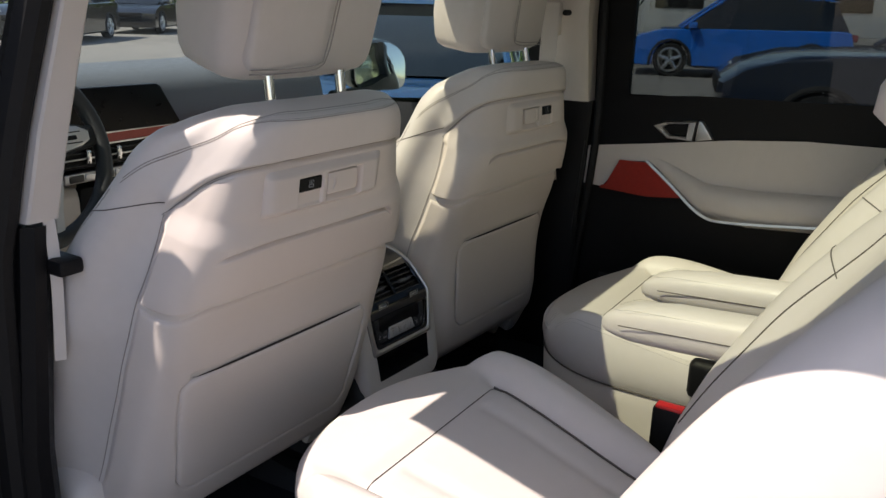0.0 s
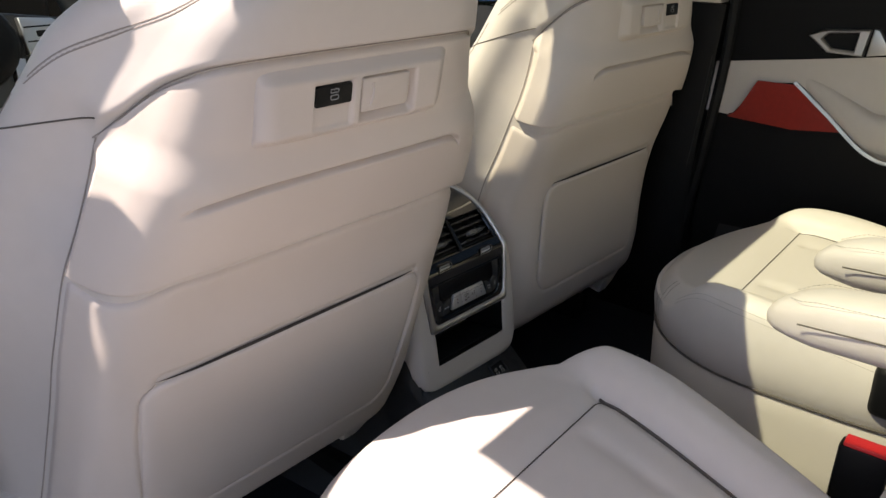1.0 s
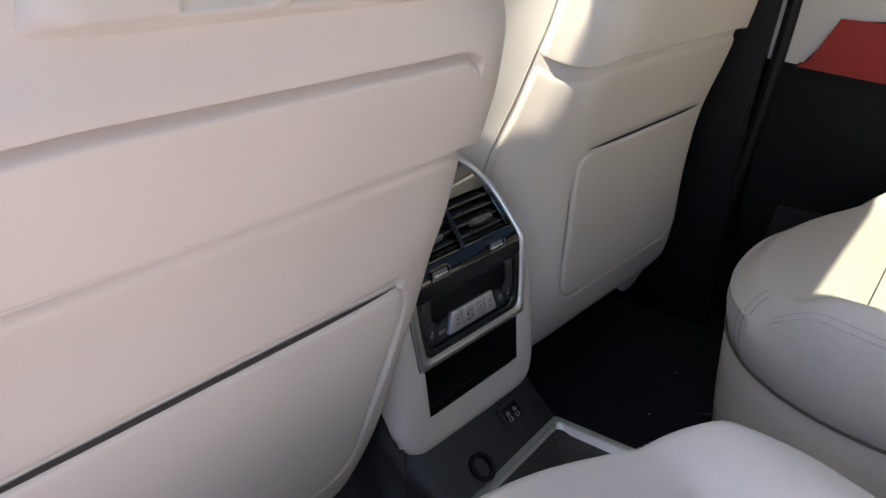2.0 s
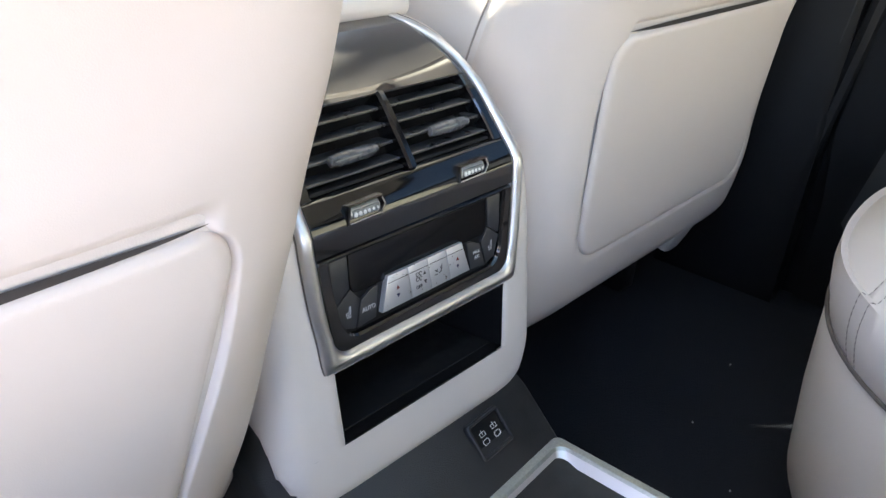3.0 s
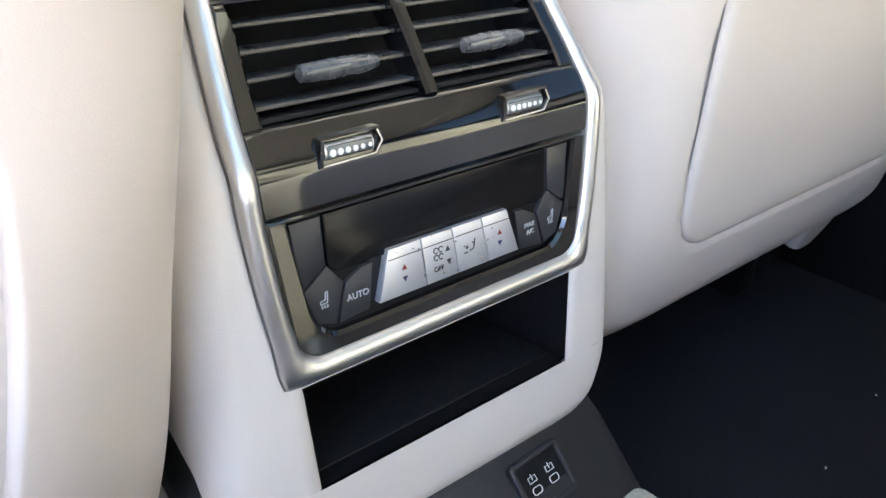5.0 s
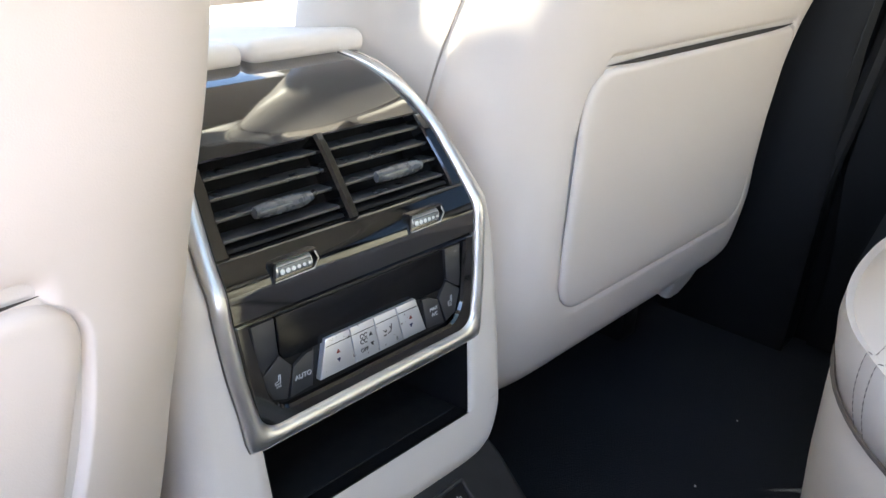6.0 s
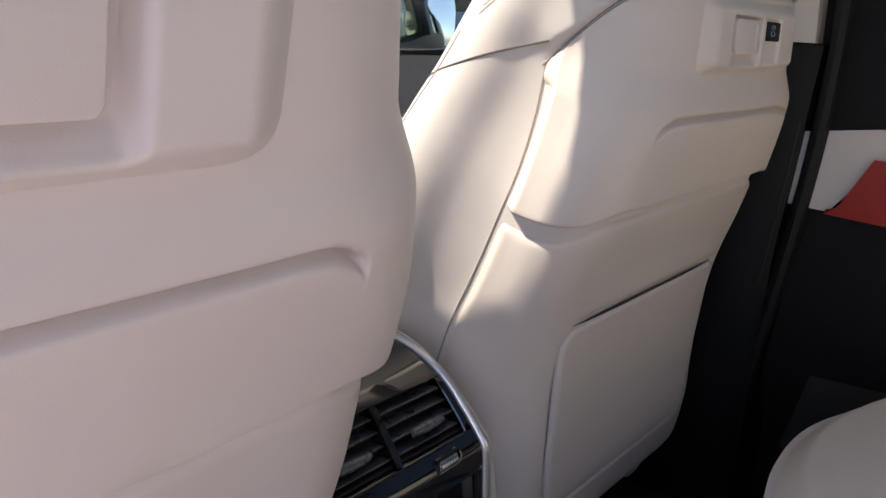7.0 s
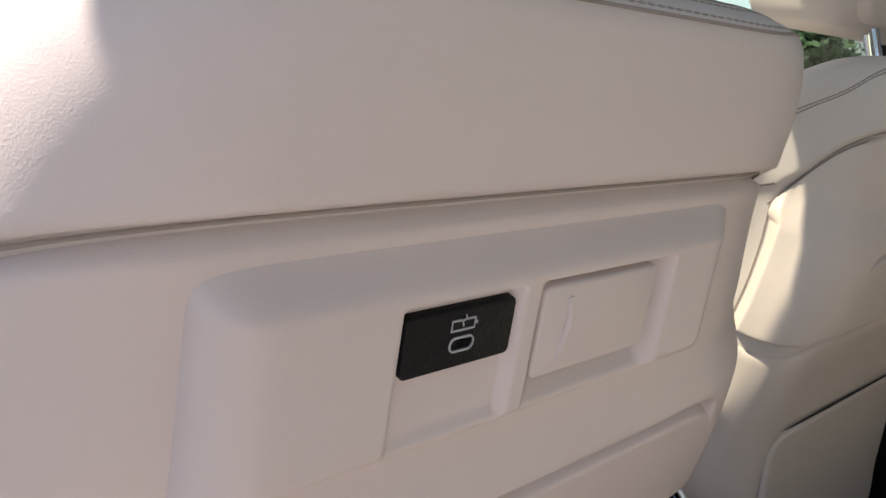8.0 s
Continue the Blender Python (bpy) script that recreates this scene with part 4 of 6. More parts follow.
    part("cushion", bm, LEATHER, seat, "ivory leather cushion", sharp=60)
    for sx in (-1, 1):
        bm = rbox(sx * 0.275 - 0.02, sx * 0.275 + 0.02, 0.14, 0.50, 0.10, 0.27, 0.018, 3)
        part("side_valance", moved(bm, base @ flat), TRIM, seat, "ivory plastic side valance")
        bm = rbox(sx * 0.20 - 0.02, sx * 0.20 + 0.02, 0.06, 0.50, 0.0, 0.06, 0.006)
        part("rail", moved(bm, base @ flat), BLACK, seat, "black seat rail")
        bm = rbox(sx * 0.20 - 0.014, sx * 0.20 + 0.014, 0.14, 0.40, 0.05, 0.26, 0.006)
        part("frame", moved(bm, base @ flat), BLACK, seat, "black seat frame")
    return seat


FOOT = [(-0.47, 0.16), (-0.44, 0.14), (-0.36, 0.062), (-0.315, 0.010)]
front_seat(-0.372, 0.0061, 0.4384, 0.4023, 1, -2.2, FOOT + [(-0.28, -0.024), (-0.25, -0.036), (-0.20, -0.038), (-0.10, -0.031), (-0.05, -0.025), (0.0, -0.0155), (0.03, -0.011),
           (0.112, 0.002), (0.18, 0.004), (0.25, 0.0)], 0.028, -0.010, 0.0075, 0.1935, "ivory leather driver seat, reclined, with map pocket and charging socket")
front_seat(0.378, 0.0201, 0.4375, 0.2435, -1, -3.4, FOOT + [(-0.28, -0.022), (-0.25, -0.033), (-0.20, -0.029), (-0.15, -0.018), (-0.10, -0.009), (-0.05, -0.002), (0.0, 0.001),
           (0.05, 0.0)], 0.0, -0.0067, 0.005, 0.181, "ivory leather passenger seat, upright, with map pocket and charging socket")


# ---------------------------------------------------------------- centre console
FACE = [(0.17, 0.0), (0.368, 0.0), (0.385, 0.008), (0.405, 0.019), (0.425, 0.031), (0.445, 0.050), (0.460, 0.074), (0.468, 0.10)]
RIMX = [(0.27, 0.0885), (0.30, 0.0910), (0.33, 0.0955), (0.37, 0.0985), (0.41, 0.094), (0.44, 0.087), (0.462, 0.079), (0.468, 0.075)]


def face_y(z):
    return cat(FACE, z)


def rim_x(z):
    return cat(RIMX, z)


def sheet(x0, x1, z0, z1, nx, nz, lift, deep=0.012, edge=0.0012):
    """A curved plate that follows the console's face, lift metres proud of it."""
    f0 = x0 if callable(x0) else (lambda z: x0)
    f1 = x1 if callable(x1) else (lambda z: x1)
    xs = [0, 0.0] + [i / nx for i in range(nx + 1)] + [1, 1.0]
    zs = [0, 0.0] + [j / nz for j in range(nz + 1)] + [1, 1.0]
    nu, nv = nx + 5, nz + 5

    def fn(i, j):
        z = z0 + (z1 - z0) * zs[j]
        a, b = f0(z), f1(z)
        x = a + (b - a) * xs[i]
        rank = min(i, j, nu - 1 - i, nv - 1 - j)
        out = lift - (deep if rank == 0 else edge if rank == 1 else 0)
        if rank >= 2:
            if i == 2:
                x += edge
            if i == nu - 3:
                x -= edge
            if j == 2:
                z += edge
            if j == nv - 3:
                z -= edge
        return Vector((x, face_y(z) - out, z))
    return grid(fn, nu, nv)


def console():
    c = thing("centre_console", "rear end of an ivory centre console with gloss black climate panel", "console", at=TILT)

    def put(name, bm, material, parent=c, label="", **kw):
        return part(name, bm, material, parent, label, **kw)

    # ivory housing: the face turns into the sides in one sweep, open for the tray
    def half(z):
        return cat([(0.180, 0.088), (0.184, 0.101), (0.191, 0.1120), (0.202, 0.1215), (0.2205, 0.1280), (0.25, 0.1290), (0.30, 0.1285), (0.34, 0.1265), (0.38, 0.120),
                    (0.42, 0.109), (0.45, 0.098), (0.47, 0.088)], z)

    def front(z):
        roll = max(0.0, min(1.0, (0.198 - z) / 0.018))
        return face_y(z) + 0.016 * (1 - math.sqrt(max(0.0, 1 - roll * roll)))

    def hem_z(d):
        """Lower edge of the ivory side, rising with the depth behind the face."""
        return cat([(0.0, 0.1802), (0.006, 0.186), (0.012, 0.200), (0.018, 0.226), (0.0235, 0.2445), (0.057, 0.2690), (0.12, 0.296), (0.45, 0.32)], d)

    def skin(z, sx, inner):
        """Points from the opening's edge across the face, round the corner and along the side."""
        o, y = half(z), front(z)
        r = min(0.019, 0.75 * (o - inner))
        pts = [(inner, y + 0.010), (inner, y + 0.0012), (inner + 0.0012, y)] if inner else [(0.0, y), (0.03, y), (0.06, y)]
        pts += [(inner + (o - r - inner) * f, y + 0.0006 * f) for f in (0.3, 0.7)] if inner else [(0.075, y), (o - r, y + 0.0006)]
        pts += [(o - r + r * math.sin(a), y + 0.0006 + 1.25 * r * (1 - math.cos(a))) for a in [math.pi / 2 * q / 9 for q in range(1, 10)]]
        pts += [(o + 0.0006, y + 0.045), (o + 0.0012, y + 0.065), (o + 0.0020, y + 0.09), (o + 0.0030, 0.25), (o + 0.0030, 0.42)]
        return [Vector((sx * x, yy, max(z, hem_z(yy - y)) if sx < 0 else z)) for x, yy in pts]

    def opening(z):
        return 0.0815 + 0.0030 * (z - 0.2265) / 0.052 if z < 0.2805 else max(0.0845, rim_x(z) - 0.004)
    for sx in (-1, 1):
        zs = [0.2265 + 0.2383 * q / 48 for q in range(49)]
        put("side_skin", grid(lambda i, j: skin(zs[j], sx, opening(zs[j]))[i], 19, 49), TRIM, c, "ivory moulded housing side", sharp=60)
        low = [0.1802 + 0.0463 * (q / 16) ** 1.6 for q in range(17)]
        put("chin", grid(lambda i, j: skin(low[j], sx, 0.0)[i], 19, 17), TRIM, c, "ivory chin below the tray", sharp=60)
    put("tray_lintel", rbox(-0.086, 0.086, 0.0004, 0.05, 0.2785, 0.292, 0.0006), TRIM, c)
    put("housing", rbox(-0.085, 0.085, 0.135, 0.42, 0.19, 0.462, 0.008), BLACK, c, "dark inner housing")
    n = 8
    # tray
    t = bmesh.new()
    a = [t.verts.new((x, y, z)) for y, k in ((0.0008, 1), (0.125, 0.97)) for x, z in ((0.0812, 0.2275), (0.0840, 0.2782), (-0.0840, 0.2782), (-0.0812, 0.2275))]
    for i in range(4):
        t.faces.new((a[i], a[(i + 1) % 4], a[4 + (i + 1) % 4], a[4 + i]))
    t.faces.new(a[4:])
    tray = put("storage_tray", t, BLACK, c, "deep black storage tray", smooth=False)
    put("tray_mat", rbox(-0.079, 0.079, 0.010, 0.122, 0.2278, 0.2292, 0.0006), RUBBER, tray, "ribbed rubber mat")

    # satin rim: rounded inside, square at its outer corners, broader below
    half_line = [((-rim_x(z) + 0.0046, z), (-rim_x(z) - 0.0050, z)) for z in [0.468 - 0.158 * q / 30 for q in range(31)]]
    xi, zi, xo, zo, ri = -0.0862, 0.2915, -rim_x(0.2808) - 0.0050, 0.2808, 0.0125
    for q in range(13):
        a = math.pi / 2 * q / 12
        zq = zi + ri + (zo - zi - ri) * q / 6
        o = (-rim_x(zq) - 0.0050, zq) if q <= 6 else (xo + (xi + ri - xo) * (q - 6) / 6, zo)
        if 5 <= q <= 7:
            o = (xo + (0.0003, 0.0012, 0.0040)[q - 5], zo + (0.0040, 0.0012, 0.0003)[q - 5])
        half_line.append(((xi + ri - ri * math.cos(a), zi + ri - ri * math.sin(a)), o))
    half_line += [((x, zi), (x, zo)) for x in (-0.06, -0.03, 0.0)]
    line = half_line + [((-a[0], a[1]), (-b[0], b[1])) for a, b in reversed(half_line[:-1])]
    rings = [[Vector((a[0] + (b[0] - a[0]) * f, face_y(a[1] + (b[1] - a[1]) * f) - h, a[1] + (b[1] - a[1]) * f))
              for f, h in ((0, -0.004), (0, 0.0024), (0.10, 0.0040), (0.28, 0.0053), (0.5, 0.0056), (0.75, 0.0046), (0.93, 0.0028), (1, 0.0015), (1, -0.004))] for a, b in line]
    put("bright_rim", loft(rings), SATIN, c, "satin aluminium rim", sharp=60)
    gap = [Vector((b[0] * 1.004, face_y(b[1]) - 0.0004, b[1] - (0.0006 if b[1] < 0.2775 else 0))) for a, b in line]
    put("rim_joint", tube(gap, 0.0006, 5), SEAM, c, "dark joint round the rim")

    # gloss black panel in pieces round its openings
    put("panel_crown", sheet(lambda z: -rim_x(z) + 0.0045, lambda z: rim_x(z) - 0.0045, 0.4285, 0.468, 24, 14, 0.0015), GLOSS, c, "gloss black crown of the panel")
    put("panel_band", sheet(lambda z: -rim_x(z) + 0.0045, lambda z: rim_x(z) - 0.0045, 0.3535, 0.3855, 24, 12, 0.0020), GLOSS, c, "gloss black band between vents and controls")
    for sx in (-1, 1):
        lo, hi = (lambda z: 0.083 - 0.004 * smooth(0.39, 0.428, z)), (lambda z: rim_x(z) - 0.0045)
        bm = sheet(lo, hi, 0.3850, 0.4290, 4, 12, 0.0018) if sx > 0 else sheet(lambda z: -hi(z), lambda z: -lo(z), 0.3850, 0.4290, 4, 12, 0.0018)
        put("panel_side", bm, GLOSS, c, "gloss black vent side")
    outer = [(math.copysign(min(abs(x), rim_x(z) - 0.0042), x), z) for x, z in rrect(-0.0925, 0.0925, 0.2885, 0.3530, (0.016, 0.002, 0.002, 0.016), n)]
    inner = [(x * (1 - 0.09 * smooth(0.34, 0.30, z)), z) for x, z in rrect(-0.0832, 0.0832, 0.2985, 0.3505, (0.014, 0.001, 0.001, 0.014), n)]
    put("control_surround", ringprism(outer, inner, -0.0020, 0.012, 0.0016), GLOSS, c, "gloss black surround of the controls")

    # vents
    put("vent_cavity", sheet(-0.0838, 0.0838, 0.3846, 0.4296, 6, 8, -0.034, -0.031, 0.0), RUBBER, c, "dark vent duct")
    slat_z = (0.4205, 0.4110, 0.4013, 0.3915)
    for x0, x1 in ((-0.0825, -0.0038), (0.0038, 0.0825)):
        vent = put("air_vent", sheet(x0, x1, 0.3862, 0.3880, 8, 2, -0.002, 0.012, 0.0003), BLACK, c, "black air vent")
        for k, z in enumerate(slat_z):
            y = face_y(z) + 0.0025
            bm = sweep([(x0, y, z), ((x0 + x1) / 2, y, z), (x1, y, z)], [(-0.0010, -0.013), (-0.0011, -0.0008), (-0.0006, 0.0), (0.0006, 0.0), (0.0011, -0.0008), (0.0010, -0.013)])
            put("slat", bm, LOUVRE, vent, "dark louvre slat")
        z = slat_z[2]
        y = face_y(z)
        xm = -0.0405 if x0 < 0 else 0.047
        rings = []
        for x, h, d in ((-0.0205, 0.0012, 0.000), (-0.019, 0.0034, 0.003), (-0.008, 0.0042, 0.0055), (0.0, 0.0042, 0.0060), (0.010, 0.0040, 0.0055), (0.019, 0.0028, 0.003), (0.0205, 0.0010, 0.000)):
            rings.append([Vector((xm + x, y - d * math.cos(a) * (1 if math.cos(a) > 0 else 0.3), z + h * math.sin(a))) for a in [2 * math.pi * q / 12 for q in range(12)]])
        knob = put("vent_knob", loft(rings), TAB, vent, "grey louvre tab")
        put("tab_inlay", sweep([(xm - 0.0175, y - 0.0040, z + 0.0004), (xm - 0.010, y - 0.0057, z + 0.0012), (xm + 0.002, y - 0.0062, z + 0.0016)],
                               [(-0.0006, -0.001), (-0.0005, 0.0002), (0.0005, 0.0002), (0.0006, -0.001)]), DIAL, knob, "bright inlay")
    put("vent_divider", sweep([(0, face_y(z) - 0.0005, z) for z in [0.3852 + 0.044 * i / 12 for i in range(13)]],
                              [(-0.0036, -0.012), (-0.0034, 0.0012), (-0.002, 0.0030), (0.002, 0.0030), (0.0034, 0.0012), (0.0036, -0.012)]), GLOSS, c, "gloss black vent divider")

    # thumb wheels with dotted scale
    for xm in (-0.0505, 0.0495):
        z0 = 0.3738
        outl = [(xm - 0.0165, z0 - 0.0058), (xm + 0.0125, z0 - 0.0052), (xm + 0.0165, z0 + 0.0005), (xm + 0.0140, z0 + 0.0062), (xm - 0.0145, z0 + 0.0058)]
        well = put("wheel_well", ringprism(outl, [(xm + (x - xm) * 0.86, z0 + (z - z0) * 0.74) for x, z in outl], -0.0026, 0.004, 0.0008), GLOSS, c, "gloss black wheel frame")
        edge = [(xm + (x - xm) * 0.88, z0 + (z - z0) * 0.80) for x, z in outl]
        lines([edge[:4]], 0.0006, -0.0028, SATIN, well, "wheel_edge")
        bm = tube([(xm - 0.0130, 0.0022, z0), (xm + 0.0105, 0.0022, z0)], 0.0048, 20)
        wh = put("thumb_wheel", bm, SATIN, well, "bright thumb wheel")
        put("wheel_band", rbox(xm - 0.0120, xm + 0.0100, -0.0030, 0.0, z0 - 0.0022, z0 + 0.0024, 0.0006), DIAL, wh)
        for k in range(6):
            r = 0.0015 - 0.00012 * k
            x = xm - 0.0098 + 0.0036 * k
            put("scale_dot", prism([(x + r * math.cos(a), z0 - 0.0002 + r * math.sin(a)) for a in [2 * math.pi * q / 10 for q in range(10)]], -0.0035, -0.0028), INK, wh)

    # climate control keys
    base = put("control_plate", prism(inner, 0.0030, 0.010), BLACK, c, "black control plate")
    put("display", prism(rrect(-0.0655, 0.0655, 0.3235, 0.3492, (0.006, 0.001, 0.001, 0.006)), 0.0015, 0.006, 0.0005), DISPLAY, c, "blank dark display")
    for sx in (-1, 1):
        put("blank_key", prism([(sx * a, b) for a, b in ([(0.0670, 0.3490), (0.0670, 0.3285), (0.0795, 0.3200), (0.0815, 0.3490)])][::sx], 0.0008, 0.006, 0.0004), KEY, c)
        k2 = put("seat_heat_key", prism([(sx * a, b) for a, b in [(0.0665, 0.3275), (0.0590, 0.3185), (0.0645, 0.3012), (0.0735, 0.3040), (0.0790, 0.3188)]][::sx], 0.0008, 0.006, 0.0004), KEY, c)
        x = sx * 0.0692
        z = 0.3135
        lines([[(x + 0.0016, z + 0.0036), (x + 0.0006, z + 0.0034), (x + 0.0002, z + 0.0002)], [(x + 0.0016, z + 0.0036), (x + 0.0012, z - 0.0012), (x - 0.0022, z - 0.0014)],
               [(x + 0.0002, z + 0.0002), (x - 0.0022, z - 0.0002), (x - 0.0022, z - 0.0014)]] +
              [[(x - 0.0018 + 0.0013 * q, z - 0.0020), (x - 0.0013 + 0.0013 * q, z - 0.0026), (x - 0.0018 + 0.0013 * q, z - 0.0034)] for q in range(3)], 0.0004, 0.0007, INKGREY, k2, "seat_symbol")
        k3 = put("auto_key" if sx < 0 else "max_key", prism([(sx * a, b) for a, b in [(0.0580, 0.3178), (0.0490, 0.3222), (0.0435, 0.3225), (0.0468, 0.3022), (0.0628, 0.3008)]][::sx], 0.0008, 0.006, 0.0004), KEY, c)
        if sx < 0:
            writing("AUTO", 0.0041, -0.0525, 0.0006, 0.3105, INKGREY, k3)
        else:
            writing("MAX", 0.0034, 0.0535, 0.0006, 0.3133, INKGREY, k3)
            writing("A/C", 0.0034, 0.0542, 0.0006, 0.3095, INKGREY, k3)
    xt = [-0.0362, -0.0180, 0.0005, 0.0190, 0.0362]
    xb = [-0.0428, -0.0155, 0.0040, 0.0236, 0.0440]
    for q in range(4):
        g = 0.0003
        lp = [(xb[q] + g, 0.3035), (xb[q + 1] - g, 0.3035), (xt[q + 1] - g, 0.3262), (xt[q] + g, 0.3262)]
        key = put("silver_key", prism(lp, -0.0012, 0.004, 0.0005), BUTTON, c, "silver climate key")
        mid = [(a * 0.2 + b * 0.8 + g0, zz) for a, b, g0, zz in ((xb[q], xt[q], 0.0008, 0.3215), (xb[q + 1], xt[q + 1], -0.0008, 0.3215))]
        lines([mid], 0.0003, -0.0011, INKDARK, key, "key_crease")
        x = (xb[q] + xb[q + 1] + xt[q] + xt[q + 1]) / 4
        z = 0.3135
        tri = lambda cx_, cz_, up_: [(cx_ - 0.0014, cz_), (cx_ + 0.0014, cz_), (cx_, cz_ + 0.0024 * up_)][::1 if up_ > 0 else -1]
        if q in (0, 3):
            put("arrow", prism(tri(x, z + 0.0016, 1), -0.0015, -0.0010), INKRED, key, "red arrow")
            put("arrow", prism(tri(x, z - 0.0016, -1), -0.0015, -0.0010), INKBLUE, key, "blue arrow")
        elif q == 1:
            put("arrow", prism(tri(x + 0.0045, z + 0.0030, 1), -0.0015, -0.0010), INKDARK, key)
            put("arrow", prism(tri(x + 0.0050, z - 0.0012, -1), -0.0015, -0.0010), INKDARK, key)
            ring = lambda cx_, cz_: [(cx_ + 0.0013 * math.cos(a), cz_ + 0.0013 * math.sin(a)) for a in [0.4 + 5.0 * w / 10 for w in range(11)]]
            lines([ring(x - 0.0025, z + 0.0048), ring(x + 0.0004, z + 0.0048), ring(x - 0.0025, z + 0.0014), ring(x + 0.0004, z + 0.0014)], 0.0005, -0.0011, INKDARK, key, "fan_symbol")
            writing("OFF", 0.0034, x - 0.0012, -0.0014, z - 0.0042, INKDARK, key)
        else:
            lines([[(x + 0.0026, z + 0.0044), (x + 0.0016, z - 0.0004), (x - 0.0008, z - 0.0010)], [(x + 0.0008, z + 0.0030), (x + 0.0024, z + 0.0012)],
                   [(x - 0.0044, z + 0.0022), (x - 0.0022, z + 0.0006)], [(x - 0.0044, z - 0.0014), (x - 0.0020, z - 0.0014)], [(x - 0.0022, z + 0.0020), (x - 0.0020, z + 0.0006), (x - 0.0034, z + 0.0008)]], 0.0005, -0.0011,
                  INKDARK, key, "air_symbol")

    # dark foot of the console, sweeping down to the floor
    def foot(y, zt, wt, wb, zb=-0.02):
        pts = []
        for q in range(13):
            f = q / 12
            pts.append(Vector((-wt - (wb - wt) * (1 - f) ** 2, y, zb + (zt - 0.012 - zb) * f)))
        pts += [Vector((-wt + 0.01, y, zt)), Vector((wt - 0.01, y, zt))]
        pts += [Vector((-p.x, p.y, p.z)) for p in reversed(pts[:13])]
        return pts
    inv = TILT.inverted()
    rings = [foot(-0.46, 0.140, 0.10, 0.12), foot(-0.05, 0.143, 0.104, 0.13), foot(-0.028, 0.147, 0.106, 0.155), foot(-0.005, 0.163, 0.110, 0.17), foot(0.02, 0.182, 0.113, 0.18), foot(0.05, 0.198, 0.115, 0.20),
             foot(0.10, 0.215, 0.118, 0.225), foot(0.42, 0.215, 0.12, 0.24)]
    bm = loft(rings)
    bm.transform(inv)
    ft = put("console_foot", bm, CHARCOAL, c, "dark plastic console foot", sharp=50)
    # soft side cover that fills the gap below the ivory edge
    def cover(i, j):
        d, f = 0.008 + 0.40 * i / 24, j / 14
        top = hem_z(d) + 0.012
        z = top + (0.04 - top) * f
        x = -(half(max(0.181, top)) - 0.0035) - 0.030 * f * f - 0.0035 * math.exp(-((f - 0.22) / 0.05) ** 2)
        return Vector((x, front(max(0.181, min(top, 0.36))) + d, z))
    put("side_cover", grid(cover, 25, 15), CHARCOAL, ft, "dark carpeted side cover", sharp=60)
    # socket module on the sloping top of the foot
    sl = inv @ pose(0.043, 0.006, 0.1715, -45, 0, 0) @ Matrix.Diagonal((0.86, 1, 0.86, 1))     # z runs up the slope, -y out of it
    mod = ringprism(rrect(-0.022, 0.022, -0.017, 0.017, 0.004), rrect(-0.0185, 0.0185, -0.0135, 0.0135, 0.002), -0.0030, 0.004, 0.0010)
    sm = put("socket_module", moved(mod, sl), CHARCOAL, ft, "dark socket surround")
    put("socket_face", moved(prism(rrect(-0.0185, 0.0185, -0.0135, 0.0135, 0.001), -0.0006, 0.003), sl), BLACK, sm)
    for xm in (-0.0080, 0.0080):
        pr = rrect(xm - 0.0038, xm + 0.0038, -0.0062, -0.0018, 0.0018, 5)
        lines([pr + pr[:1], [(xm - 0.001, 0.0050), (xm - 0.0032, 0.0050), (xm - 0.0032, 0.0014), (xm + 0.0032, 0.0014), (xm + 0.0032, 0.0050), (xm + 0.0012, 0.0050)],
               [(xm, 0.0028), (xm, 0.0066)]], 0.0005, -0.0008, INK, sm, "socket_symbol", sl)
    sl2 = inv @ pose(-0.045, -0.010, 0.160, -52, 0, 0)
    put("power_socket", moved(ringprism([(0.016 * math.cos(a), 0.016 * math.sin(a)) for a in [2 * math.pi * q / 28 for q in range(28)]],
                                        [(0.011 * math.cos(a), 0.011 * math.sin(a)) for a in [2 * math.pi * q / 28 for q in range(28)]], -0.005, 0.008, 0.001), sl2), BLACK, ft, "black power socket")

    # split arm rest lid ahead of the panel
    for x0, x1 in ((-0.098, -0.0012), (0.0012, 0.098)):
        put("armrest_lid", rbox(x0, x1, 0.090, 0.42, 0.463, 0.480, 0.008, 4), LEATHER, c, "ivory leather armrest lid half")
    # front part of the console
    bm = rbox(-0.125, 0.125, 0.42, 0.98, 0.02, 0.40, 0.02, 3)
    front = put("front_tunnel", bm, BLACK, c, "black front console")
    put("console_edge", rbox(-0.132, -0.112, 0.42, 0.95, 0.36, 0.415, 0.008), TRIM, c, "ivory console edge")
    put("console_edge", rbox(0.112, 0.132, 0.42, 0.95, 0.36, 0.415, 0.008), TRIM, c, "ivory console edge")
    put("selector", join(tube([(-0.03, 0.62, 0.38), (-0.03, 0.62, 0.44)], [0.016, 0.02], 14), rbox(-0.055, -0.005, 0.60, 0.65, 0.43, 0.46, 0.01)), GLOSS, c, "gloss black selector")
    return c


console()


